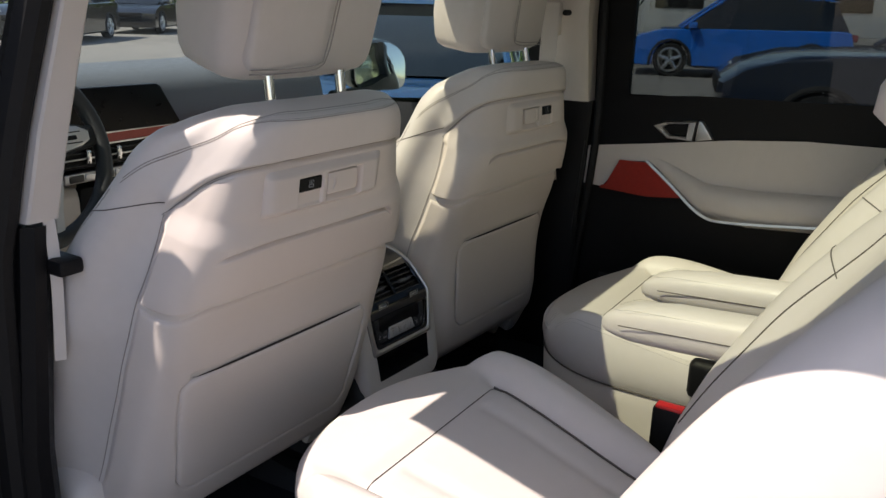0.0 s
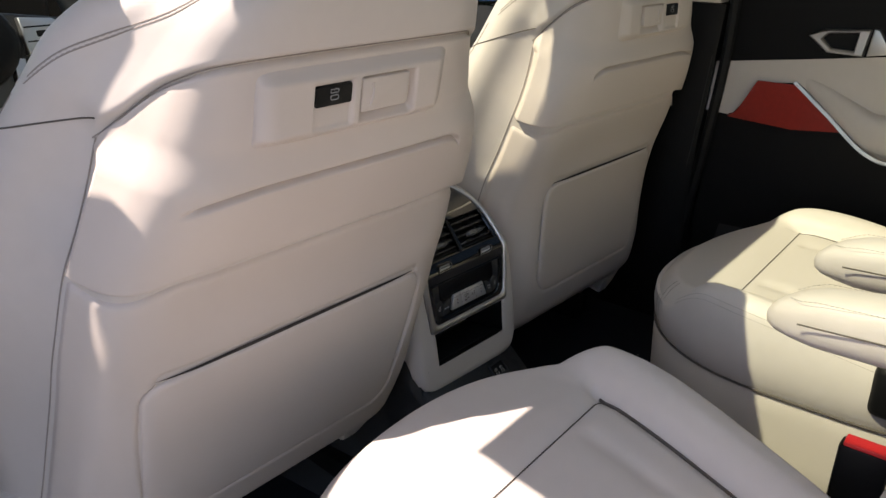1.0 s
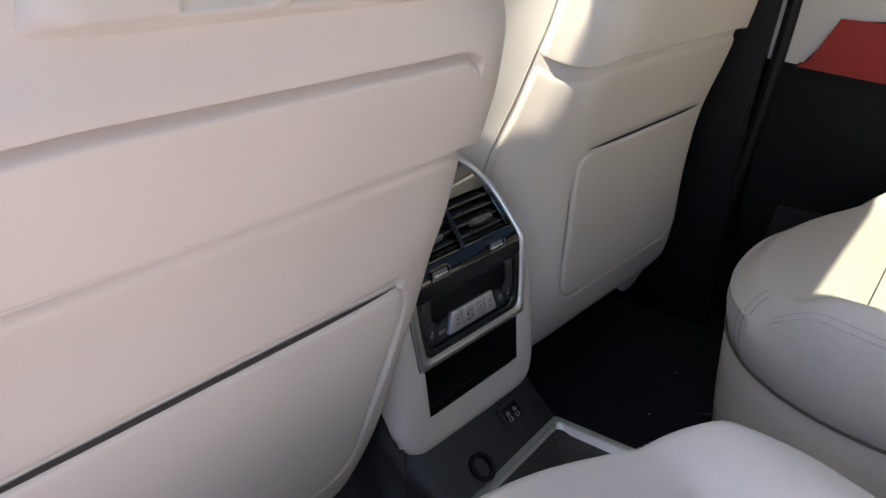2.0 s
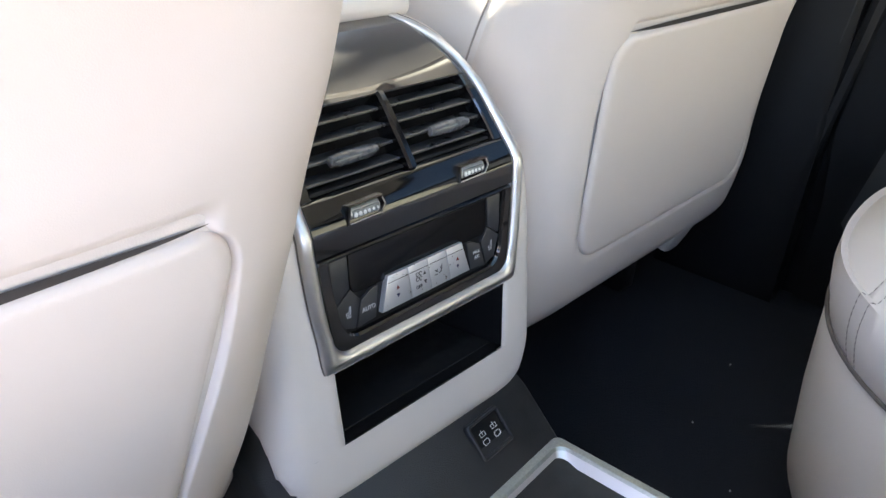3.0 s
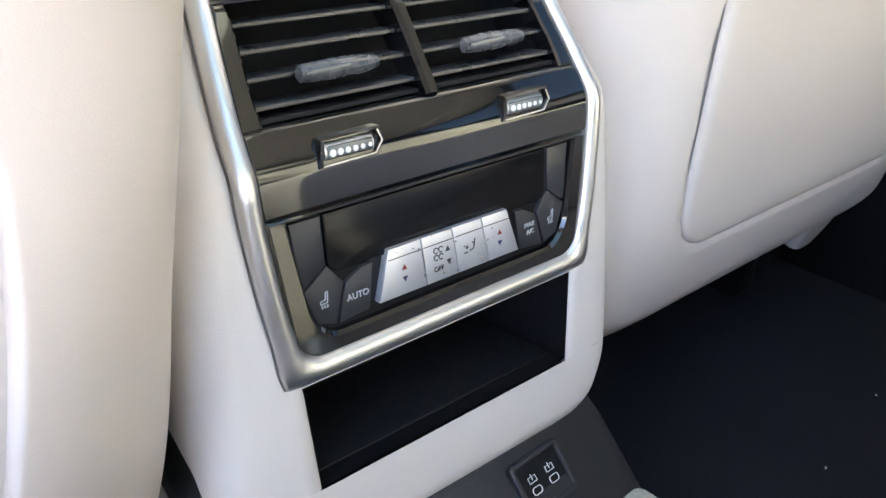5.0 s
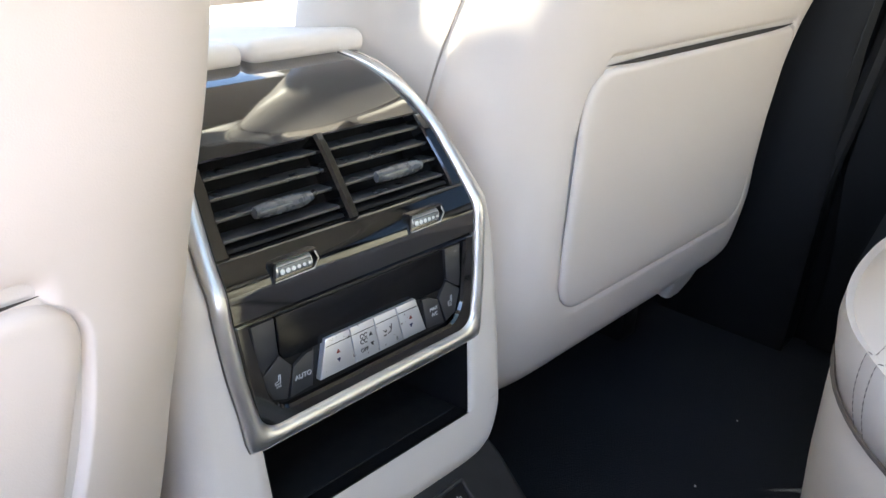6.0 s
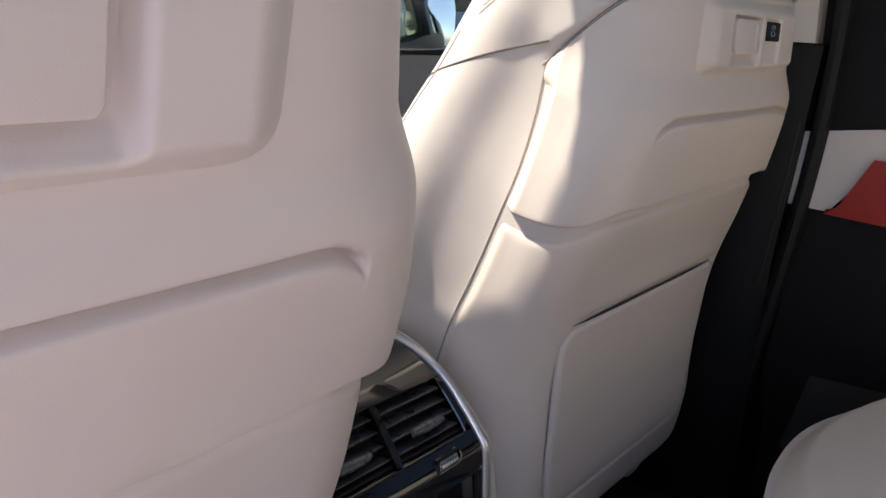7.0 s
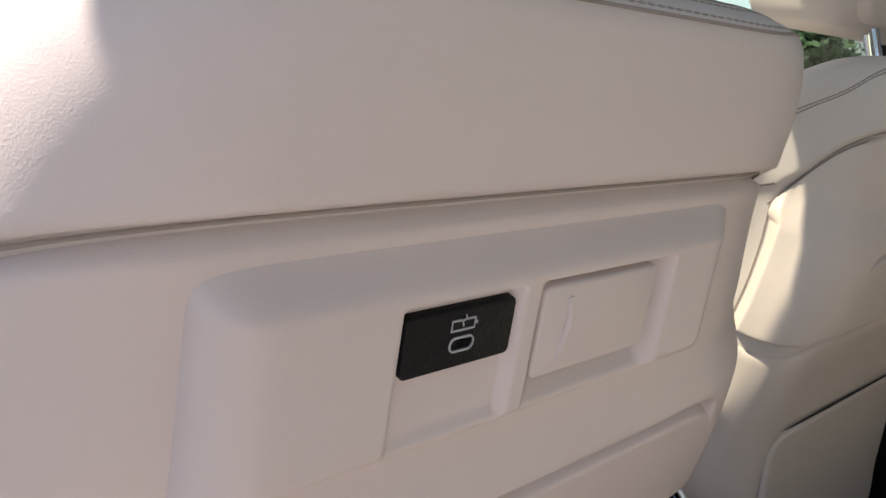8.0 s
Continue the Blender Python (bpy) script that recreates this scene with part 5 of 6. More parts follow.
# ---------------------------------------------------------------- cup holder on the tunnel
def cup_holder():
    h = thing("cup_holder", "silver-framed double cup holder behind the centre console", "cup holder", at=pose(0, 0, 0.1455))
    n = 8
    outer = rrect(-0.100, 0.100, -0.340, -0.020, 0.008, n)
    inner = rrect(-0.078, 0.078, -0.318, -0.042, 0.012, n)
    turn = pose(0, 0, 0, -90, 0, 0)

    def flat(bm):
        for v in bm.verts:
            v.co = Vector((v.co.x, v.co.z, -v.co.y))
        return bm
    part("frame", flat(ringprism(outer, rrect(-0.090, 0.090, -0.330, -0.030, 0.008, n), -0.006, 0.004, 0.002)), GRAINED, h, "grained silver frame")
    lp = [(rrect(-0.090, 0.090, -0.330, -0.030, 0.008, n), 0.004), (inner, -0.012)]
    part("slope", loft([[Vector((x, y, z)) for x, y in l] for l, z in lp], caps=False), SATIN, h, "satin inner slope")
    for cy in (-0.105, -0.235):
        circ = [2 * math.pi * q / 40 for q in range(40)]
        prof = [(0.052, -0.010), (0.050, -0.006), (0.046, -0.006), (0.043, -0.012), (0.040, -0.08), (0.0, -0.08)]
        rings = [[Vector((r * math.cos(a) * 1.0, cy + r * math.sin(a), z)) for a in circ] for r, z in prof[:-1]]
        bm = loft(rings, caps=False)
        bm.faces.new([v for v in bm.verts][-40:])
        part("cup_well", bm, BLACK, h, "black round cup well")
    part("bed", rbox(-0.080, 0.080, -0.320, -0.040, -0.130, -0.086, 0.002), BLACK, h)
    return h


cup_holder()


# ---------------------------------------------------------------- second row seats
def rear_seat(cx, label, inner, ahead=0.0, rise=0.0, taper=0.0):
    """A captain's chair: inner is +1 where the car's middle lies towards +x."""
    seat = thing("rear_seat", label, "car seat", "second row seats", pose(cx, -0.40, 0.0))
    base = seat.matrix_basis.inverted()

    def put(name, bm, material, parent=seat, tag="", m=None, **kw):
        if name in ("cushion", "cushion_seam", "edge_stitch", "skirt", "piping"):
            for v in bm.verts:                 # set of the cushion: narrower and lower towards the rear
                back = max(0.0, -0.27 - v.co.y)
                v.co.x *= 1 - taper * back
                v.co.y += ahead
                v.co.z += (rise - 0.9 * taper * rise / 0.1 * back) * smooth(0.05, 0.25, v.co.z)
        bm.transform(base @ Matrix.Translation((cx, 0, 0)) @ Matrix.Diagonal((inner, 1, 1, 1)) @ (m if m is not None else Matrix()))
        return part(name, bm, material, parent, tag, **kw)
    # local x: + towards the middle of the car

    def top(x, y):
        """Height of the cushion's upper face."""
        side = smooth(0.165, 0.225, abs(x))
        z = 0.343 + 0.030 * side * smooth(-0.18, -0.28, y) - 0.030 * smooth(-0.30, -0.60, y) - (0.006 if inner > 0 else 0.022) * smooth(-0.27, -0.15, y)
        z -= 0.012 * math.exp(-((abs(x) - 0.178) / 0.010) ** 2) * smooth(-0.26, -0.30, y)
        z -= 0.003 * math.exp(-((y + 0.295) / 0.012) ** 2) * (1 - smooth(0.178, 0.19, abs(x)))
        z -= 0.004 * math.exp(-((abs(x) - 0.178 - 0.25 * (y + 0.295)) / 0.009) ** 2) * smooth(-0.30, -0.28, y)
        z -= 0.004 * math.exp(-((abs(x) - 0.105) / 0.014) ** 2) * smooth(-0.30, -0.32, y)
        return z

    def outline(t, n=80):
        pts = []
        for k in range(n):
            a = 2 * math.pi * k / n
            ca, sa = math.cos(a), math.sin(a)
            e = 0.74 if sa > 0 else 0.42
            x = 0.262 * math.copysign(abs(ca) ** e, ca)
            y = 0.228 * math.copysign(abs(sa) ** e, sa)
            y = -0.40 + y + (0.038 * (1 - (x / 0.262) ** 2) if sa > 0 else 0)
            pts.append((x * t, -0.40 + (y + 0.40) * t))
        return pts
    bm = bmesh.new()
    rings = []
    if inner > 0:
        rim = [(0.955, 0.268, 0), (0.975, 0.279, 0), (0.992, 0.288, 0), (1.0, 0.302, 0), (0.994, 0.325, 0), (0.975, None, -0.014), (0.95, None, -0.004)]
    else:
        rim = [(0.950, 0.238, 0), (0.972, 0.248, 0), (0.990, 0.264, 0), (1.0, 0.282, 0), (0.996, 0.302, 0), (0.975, None, -0.024), (0.945, None, -0.011), (0.905, None, -0.003)]
    spec = rim + [(rim[-1][0] * (1 - q / 60), None, 0) for q in range(1, 60)] + [(0.004, None, 0)]
    for t, z, dz in spec:
        rings.append([Vector((x, y, min(z, top(x, y) - 0.10 * (0.345 - z) - 0.017) if z is not None else top(x, y) + dz)) for x, y in outline(t, 200)])
    put("cushion", loft(rings), LEATHER, seat, "ivory leather cushion with sewn panels", sharp=60)
    # piped seams on the cushion
    for sx in (-1, 1):
        pts = [(sx * 0.178, y, top(sx * 0.178, y) + 0.0014) for y in [-0.290 - 0.32 * q / 40 for q in range(41)]]
        put("cushion_seam", tube(pts, 0.0020, 6), SEAM, seat)
    pts = [(x, -0.295, top(x, -0.295) + 0.0008) for x in [-0.178 + 0.356 * q / 30 for q in range(31)]]
    put("cushion_seam", tube(pts, 0.0007, 6), SEAM, seat)
    for t, dz in ((0.974, -0.0132), (0.960, -0.0075)) if inner > 0 else ((0.974, -0.0232), (0.960, -0.0170)):
        loop = outline(t)
        pts = [Vector((x, y, top(x, y) + dz)) for x, y in (loop[-17:] + loop[:15] if inner > 0 else loop[-17:] + loop[:11])]
        put("edge_stitch", stitches(pts, 0.00045), THREAD, seat)
        if inner < 0:
            for k in (30, 32, 68, 70):
                put("edge_stitch", stitches(spline([tuple(r[k] + Vector((0, 0.0006, 0.0004))) for r in rings[1:9]], 30), 0.00045), THREAD, seat)
    # lower side skirts and base
    sink = 0.030 if inner < 0 else 0.0
    sk = [[Vector((x, y, z)) for x, y in outline(t)] for t, z in ((0.90, 0.075), (0.945, 0.095), (0.968, 0.16), (0.978, 0.215), (0.980, 0.262 - sink), (0.972, 0.274 - sink), (0.94, 0.276 - sink))]
    put("skirt", loft(sk), TRIM, seat, "ivory moulded seat skirt", sharp=50)
    pipe = [(x, y, 0.2785 - sink) for x, y in outline(0.982)]
    put("piping", tube(pipe + pipe[:1], 0.0018, 6), SEAM, seat, "dark shadow joint below the cushion")
    put("base", rbox(-0.20, 0.20, -0.56, -0.18, 0.0, 0.10, 0.01), BLACK, seat, "black seat base")
    # backrest
    lean = pose(0, -0.630, 0.345, 32, 0, 0)

    def bring(s, w, t0, bol):
        pts = []
        for k in range(72):
            a = 2 * math.pi * k / 72
            ca, sa = math.cos(a), math.sin(a)
            x = w * math.copysign(abs(ca) ** 0.55, ca)
            y = math.copysign(abs(sa) ** 0.55, sa)
            yy = (0.055 + bol * smooth(0.45, 0.85, abs(x) / w)) * y if y > 0 else 0.085 * y
            pts.append(Vector((x, yy * t0, s)))
        return pts
    lv = [(-0.06, 0.225, 0.9, 0.02), (0.0, 0.25, 1.0, 0.035), (0.10, 0.262, 1.0, 0.055), (0.22, 0.265, 1.0, 0.060), (0.34, 0.255, 1.0, 0.050), (0.42, 0.235, 1.0, 0.035), (0.47, 0.21, 0.95, 0.02), (0.495, 0.185, 0.85, 0.01),
          (0.508, 0.155, 0.65, 0.0), (0.512, 0.12, 0.4, 0.0)]
    lv = [tuple(cat([(a[0], a[i]) for a in lv], s) for i in range(4)) for s in [-0.06 + 0.56 * q / 48 for q in range(49)] + [0.505, 0.509, 0.512]]
    put("backrest", loft([bring(*l) for l in lv]), LEATHER, seat, "ivory leather backrest", lean, sharp=60)

    def skin(x, s_):
        """A point on the front face of the backrest."""
        w, t0, bol = (cat([(l[0], l[i]) for l in lv], s_) for i in (1, 2, 3))
        ca = min(0.999, (abs(x) / w) ** (1 / 0.55))
        y = (1 - ca * ca) ** 0.275
        return Vector((x, (0.055 + bol * smooth(0.45, 0.85, abs(x) / w)) * y * t0 + 0.0002, s_))
    for sx in (-1, 1):
        put("back_seam", tube([skin(sx * (0.172 - 0.03 * smooth(0.2, 0.42, s_)), s_) for s_ in [0.40 * q / 40 for q in range(41)]], 0.0012, 6), SEAM, seat, "", lean)
        if inner > 0 and sx < 0:
            continue
        put("shoulder_seam", tube([skin(sx * (0.150 + 0.102 * q / 20), 0.305 + 0.02 * q / 20) for q in range(21)], 0.0010, 6), SEAM, seat, "", lean)
    # head restraint
    def hr(s, w, d):
        pts = []
        for k in range(40):
            a = 2 * math.pi * k / 40
            ca, sa = math.cos(a), math.sin(a)
            pts.append(Vector((w * math.copysign(abs(ca) ** 0.45, ca), 0.01 + d * math.copysign(abs(sa) ** 0.5, sa) + 0.02 * (ca * ca), s)))
        return pts
    rest = put("headrest", loft([hr(0.535, 0.10, 0.02), hr(0.54, 0.125, 0.04), hr(0.56, 0.138, 0.052), hr(0.62, 0.145, 0.056), hr(0.70, 0.142, 0.052), hr(0.735, 0.13, 0.04), hr(0.745, 0.10, 0.02)]), LEATHER, seat,
               "ivory leather head restraint", lean @ Matrix.Translation((0, 0.11, -0.03)), sharp=60)
    for px in (-0.06, 0.06):
        put("post", tube([(px, 0.0, 0.44), (px, 0.10, 0.55)], 0.007, 10), CHROME, rest, "chrome post", lean)
    # folding arm rest on the inner side
    rings = []
    for y, w, h, dz in [(-0.408, 0.004, 0.004, -0.006), (-0.411, 0.011, 0.010, -0.005), (-0.420, 0.019, 0.017, -0.003), (-0.436, 0.026, 0.024, 0.0), (-0.46, 0.031, 0.030, 0.002), (-0.52, 0.035, 0.034, 0.004), (-0.62, 0.035, 0.035, 0.004), (-0.74, 0.034, 0.035, 0.004)]:
        ring = []
        for k in range(28):
            a = 2 * math.pi * k / 28
            ca, sa = math.cos(a), math.sin(a)
            ring.append(Vector((0.278 + w * math.copysign(abs(ca) ** 0.75, ca), y, 0.470 + dz + 0.05 * (-0.40 - y) + h * math.copysign(abs(sa) ** 0.75, sa))))
        rings.append(ring)
    arm = put("armrest", loft(rings), LEATHER, seat, "ivory leather folding armrest", sharp=60)
    for sx in (-1, 1):
        pts = [(0.278 + sx * (0.0355 - 0.02 * smooth(-0.44, -0.42, y)), y, 0.474 + 0.05 * (-0.40 - y)) for y in [-0.445 - 0.28 * q / 24 for q in range(25)]]
        put("armrest_seam", tube(pts, 0.0009, 6), SEAM, arm)
        pts = [(0.278 + sx * (0.0285 - 0.018 * smooth(-0.45, -0.425, y)), y, 0.4985 - 0.008 * smooth(-0.46, -0.425, y) + 0.05 * (-0.40 - y)) for y in [-0.430 - 0.30 * q / 24 for q in range(25)]]
        put("armrest_stitch", stitches(pts, 0.0005), THREAD, arm)
    # hinge cover and buckle
    if inner < 0:
        put("hinge_cover", rbox(0.235, 0.268, -0.60, -0.50, 0.27, 0.345, 0.014, 3), BLACK, seat, "hinge cover")
    else:
        bk = put("belt_buckle", rbox(0.262, 0.286, -0.555, -0.505, 0.180, 0.350, 0.005, 2), BLACK, seat, "black belt buckle", pose(0, 0, 0, 0, 0, 0))
        put("release_button", rbox(0.264, 0.284, -0.551, -0.509, 0.344, 0.3535, 0.002, 2), REDBUTTON, bk, "red release button")
    return seat


rear_seat(-0.372, "ivory leather second row chair, partly in bright sun", 1, 0.015, 0.02, 0.75)
rear_seat(0.372, "ivory leather second row chair with sunlit cushion", -1)


# ---------------------------------------------------------------- dashboard
def dashboard():
    d = thing("dashboard", "grey-topped dashboard with wide screen and red strip", "dashboard", at=pose(0, 0.95, 0.45))
    m = Matrix.Translation((0, -0.95, -0.45))

    def put(name, bm, material, parent=d, tag="", **kw):
        bm.transform(m)
        return part(name, bm, material, parent, tag, **kw)
    prof = [(0.98, 0.30), (0.93, 0.42), (0.91, 0.52), (0.905, 0.60), (0.915, 0.66), (0.935, 0.715), (0.99, 0.745), (1.10, 0.752), (1.24, 0.742), (1.24, 0.30)]
    rings = [[Vector((x, y + 0.05 * (x / 0.74) ** 2 * (-1 if y < 1.2 else 0), z)) for y, z in spline(prof[:-1], 40) + [prof[-1]]] for x in [-0.74 + 1.48 * i / 20 for i in range(21)]]
    put("upper_pad", loft(rings), DASH, d, "grey soft dash top", sharp=40)
    put("instrument_hood", rbox(-0.62, -0.16, 0.84, 1.02, 0.64, 0.735, 0.02, 3), BLACK, d, "black instrument hood")
    # wide screen
    scr = prism([(-0.64, 0.630), (0.165, 0.618), (0.116, 0.716), (0.104, 0.722), (-0.60, 0.735)], 0.0, 0.018, 0.003)
    put("screen", moved(scr, Matrix.Translation((0, 0.850, 0.67)) @ pose(0, 0, 0, -4, 0, 0) @ Matrix.Translation((0, 0, -0.67))), SCREEN, d, "blank dark wide screen")
    put("red_strip", sweep([(x, 0.862 - 0.03 * (x / 0.7) ** 2, 0.606) for x in [-0.68 + 1.36 * q / 12 for q in range(13)]], [(-0.011, -0.01), (-0.011, 0.004), (0.011, 0.004), (0.011, -0.01)]), RED, d, "red veneer strip")
    for dz in (0.0125, -0.0125):
        put("bright_line", sweep([(x, 0.858 - 0.03 * (x / 0.7) ** 2, 0.606 + dz) for x in [-0.68 + 1.36 * q / 12 for q in range(13)]], [(-0.0018, -0.006), (-0.0018, 0.004), (0.0018, 0.004), (0.0018, -0.006)]), SATIN, d, "thin bright line")
    put("vent_band", rbox(-0.20, 0.24, 0.862, 0.90, 0.540, 0.592, 0.006), BLACK, d, "black centre vents")
    for k in range(3):
        put("slat", rbox(-0.19, 0.23, 0.857, 0.866, 0.549 + 0.014 * k, 0.5525 + 0.014 * k, 0.001), SATIN if k == 1 else CHARCOAL, d)
    for x in (-0.11, -0.028, 0.055, 0.135):
        put("vent_tab", rbox(x, x + 0.014, 0.846, 0.862, 0.552, 0.586, 0.005), CHROME, d, "chrome vent tab")
    put("key_row", rbox(-0.17, 0.20, 0.848, 0.90, 0.512, 0.536, 0.005), SATIN, d, "satin key row")
    for k in range(9):
        put("key", rbox(-0.16 + 0.04 * k, -0.124 + 0.04 * k, 0.844, 0.855, 0.516, 0.532, 0.002), BUTTON if k % 2 else KEY, d)
    put("lower_panel", rbox(-0.72, 0.72, 0.87, 1.0, 0.30, 0.50, 0.03, 3), TRIM, d, "ivory lower dash panel")
    put("centre_panel", rbox(-0.13, 0.16, 0.86, 0.95, 0.30, 0.50, 0.02, 2), BLACK, d, "black centre stack")
    return d


DASH = mat("grey dash skin", (0.10, 0.115, 0.13), 0.6, var=0.06, scale=60, bump=0.3, bscale=900)
dashboard()


def steering_wheel():
    w = thing("steering_wheel", "dark leather steering wheel with satin spokes", "steering wheel", at=pose(-0.416, 0.62, 0.657, -22, 0, 0))
    rings = []
    for q in range(64):
        a = 2 * math.pi * q / 64
        rings.append([Vector(((0.182 + 0.0155 * math.cos(b)) * math.cos(a), 0.018 * math.sin(b), (0.182 + 0.0155 * math.cos(b)) * math.sin(a))) for b in [2 * math.pi * k / 14 for k in range(14)]])
    bm = loft(rings + rings[:1], caps=False)
    bmesh.ops.remove_doubles(bm, verts=bm.verts, dist=1e-5)
    part("rim", bm, CHARCOAL, w, "dark leather rim")
    hub = part("hub", prism([(0.075 * math.cos(a), 0.066 * math.sin(a)) for a in [2 * math.pi * q / 32 for q in range(32)]], -0.03, 0.03, 0.02), BLACK, w, "black hub")
    for sx in (-1, 1):
        sp = part("spoke", prism([(sx * 0.06, -0.034), (sx * 0.168, -0.014), (sx * 0.170, 0.026), (sx * 0.06, 0.042)][::sx], -0.010, 0.014, 0.008), CHARCOAL, w, "dark spoke")
        pad = part("key_pad", prism([(sx * 0.080, -0.024), (sx * 0.128, -0.016), (sx * 0.150, -0.004), (sx * 0.152, 0.014), (sx * 0.130, 0.026), (sx * 0.080, 0.030)][::sx], -0.019, -0.008, 0.005), SATIN, sp, "satin key pad")
        for zz in (0.013, -0.008):
            part("pad_slot", rbox(min(sx * 0.084, sx * 0.132), max(sx * 0.084, sx * 0.132), -0.0196, -0.017, zz, zz + 0.0022, 0.0004), BLACK, pad)
        part("pad_key", rbox(min(sx * 0.100, sx * 0.122), max(sx * 0.100, sx * 0.122), -0.0205, -0.017, -0.001, 0.008, 0.0015), BLACK, pad)
    em = part("emblem", prism([(0.017 * math.cos(a), 0.017 * math.sin(a)) for a in [2 * math.pi * q / 24 for q in range(24)]], -0.033, -0.028, 0.001), SATIN, hub, "round emblem")
    part("emblem_field", prism([(0.011 * math.cos(a), 0.011 * math.sin(a)) for a in [math.pi / 2 + math.pi * q / 12 for q in range(13)]], -0.0345, -0.032), BLUEPAINT, em, "blue half")
    part("emblem_field", prism([(0.011 * math.cos(a), 0.011 * math.sin(a)) for a in [-math.pi / 2 + math.pi * q / 12 for q in range(13)]], -0.0345, -0.032), TAIL, em, "red half")
    for sx in (-1, 1):
        part("lower_spoke", sweep(spline([(sx * 0.066, -0.010, -0.028), (sx * 0.056, -0.016, -0.075), (sx * 0.040, -0.013, -0.125), (sx * 0.034, -0.004, -0.172)], 14),
                                  [(-0.009, -0.008), (-0.008, 0.004), (0.008, 0.004), (0.009, -0.008)]), SATIN, w, "satin lower spoke")
    part("column", tube([(0, 0.02, 0), (0, 0.30, 0)], 0.05, 16), BLACK, w, "black column shroud")
    return w


steering_wheel()


def wing_mirror():
    w = thing("wing_mirror", "wing mirror outside the front window", "wing mirror", at=pose(0.995, 0.84, 0.718, 0, 0, -34))
    outl = []
    for q in range(40):
        a = 2 * math.pi * q / 40
        ca, sa = math.cos(a), math.sin(a)
        e = 0.9 if sa > 0 else 0.45
        outl.append((0.088 * math.copysign(abs(ca) ** e, ca), 0.078 * math.copysign(abs(sa) ** e, sa)))
    part("housing", prism([(x * 1.07, z * 1.08) for x, z in outl], -0.020, 0.09, 0.03), BLACKPAINT, w, "dark housing")
    part("mirror_glass", moved(prism(outl, -0.004, 0.004, 0.001), pose(0, -0.029, 0, -5, 0, 0)), MIRRORGLASS, w, "mirror glass")
    part("arm", moved(rbox(-0.20, -0.06, 0.0, 0.05, -0.11, -0.07, 0.01), pose(0, 0, 0, 0, 0, 34)), BLACK, w, "black mirror arm")
    return w


wing_mirror()


# ---------------------------------------------------------------- outside
GROUND = -0.55
bm = grid(lambda i, j: (-150 + 300 * i / 30, -150 + 300 * j / 30, GROUND), 31, 31)
single("ground", bm, ASPHALT, "pale asphalt car park in the sun", "ground", "structure")


def wheel(parent, x, y, r, side, m):
    circ = [2 * math.pi * q / 28 for q in range(28)]
    prof = [(r * 0.70, -0.10), (r * 0.94, -0.11), (r, -0.08), (r, 0.08), (r * 0.94, 0.11), (r * 0.70, 0.10)]
    bm = loft([[Vector((x + a * math.cos(t), y + b, r + a * math.sin(t))) for t in circ] for a, b in prof])
    bm.transform(m)
    w = part("wheel", bm, TYRE, parent, "black tyre")
    bms = [tube([(x, y + side * 0.095, r), (x + 0.66 * r * math.cos(t), y + side * 0.105, r + 0.66 * r * math.sin(t))], [0.055, 0.035], 6) for t in [2 * math.pi * q / 5 + 0.3 for q in range(5)]]
    bms += [tube([(x + 0.68 * r * math.cos(t), y + side * 0.10, r + 0.68 * r * math.sin(t)) for t in circ + circ[:1]], 0.022, 6)]
    bm = join(*bms)
    bm.transform(m)
    part("rim", bm, ALLOY, w, "five-spoke alloy rim")


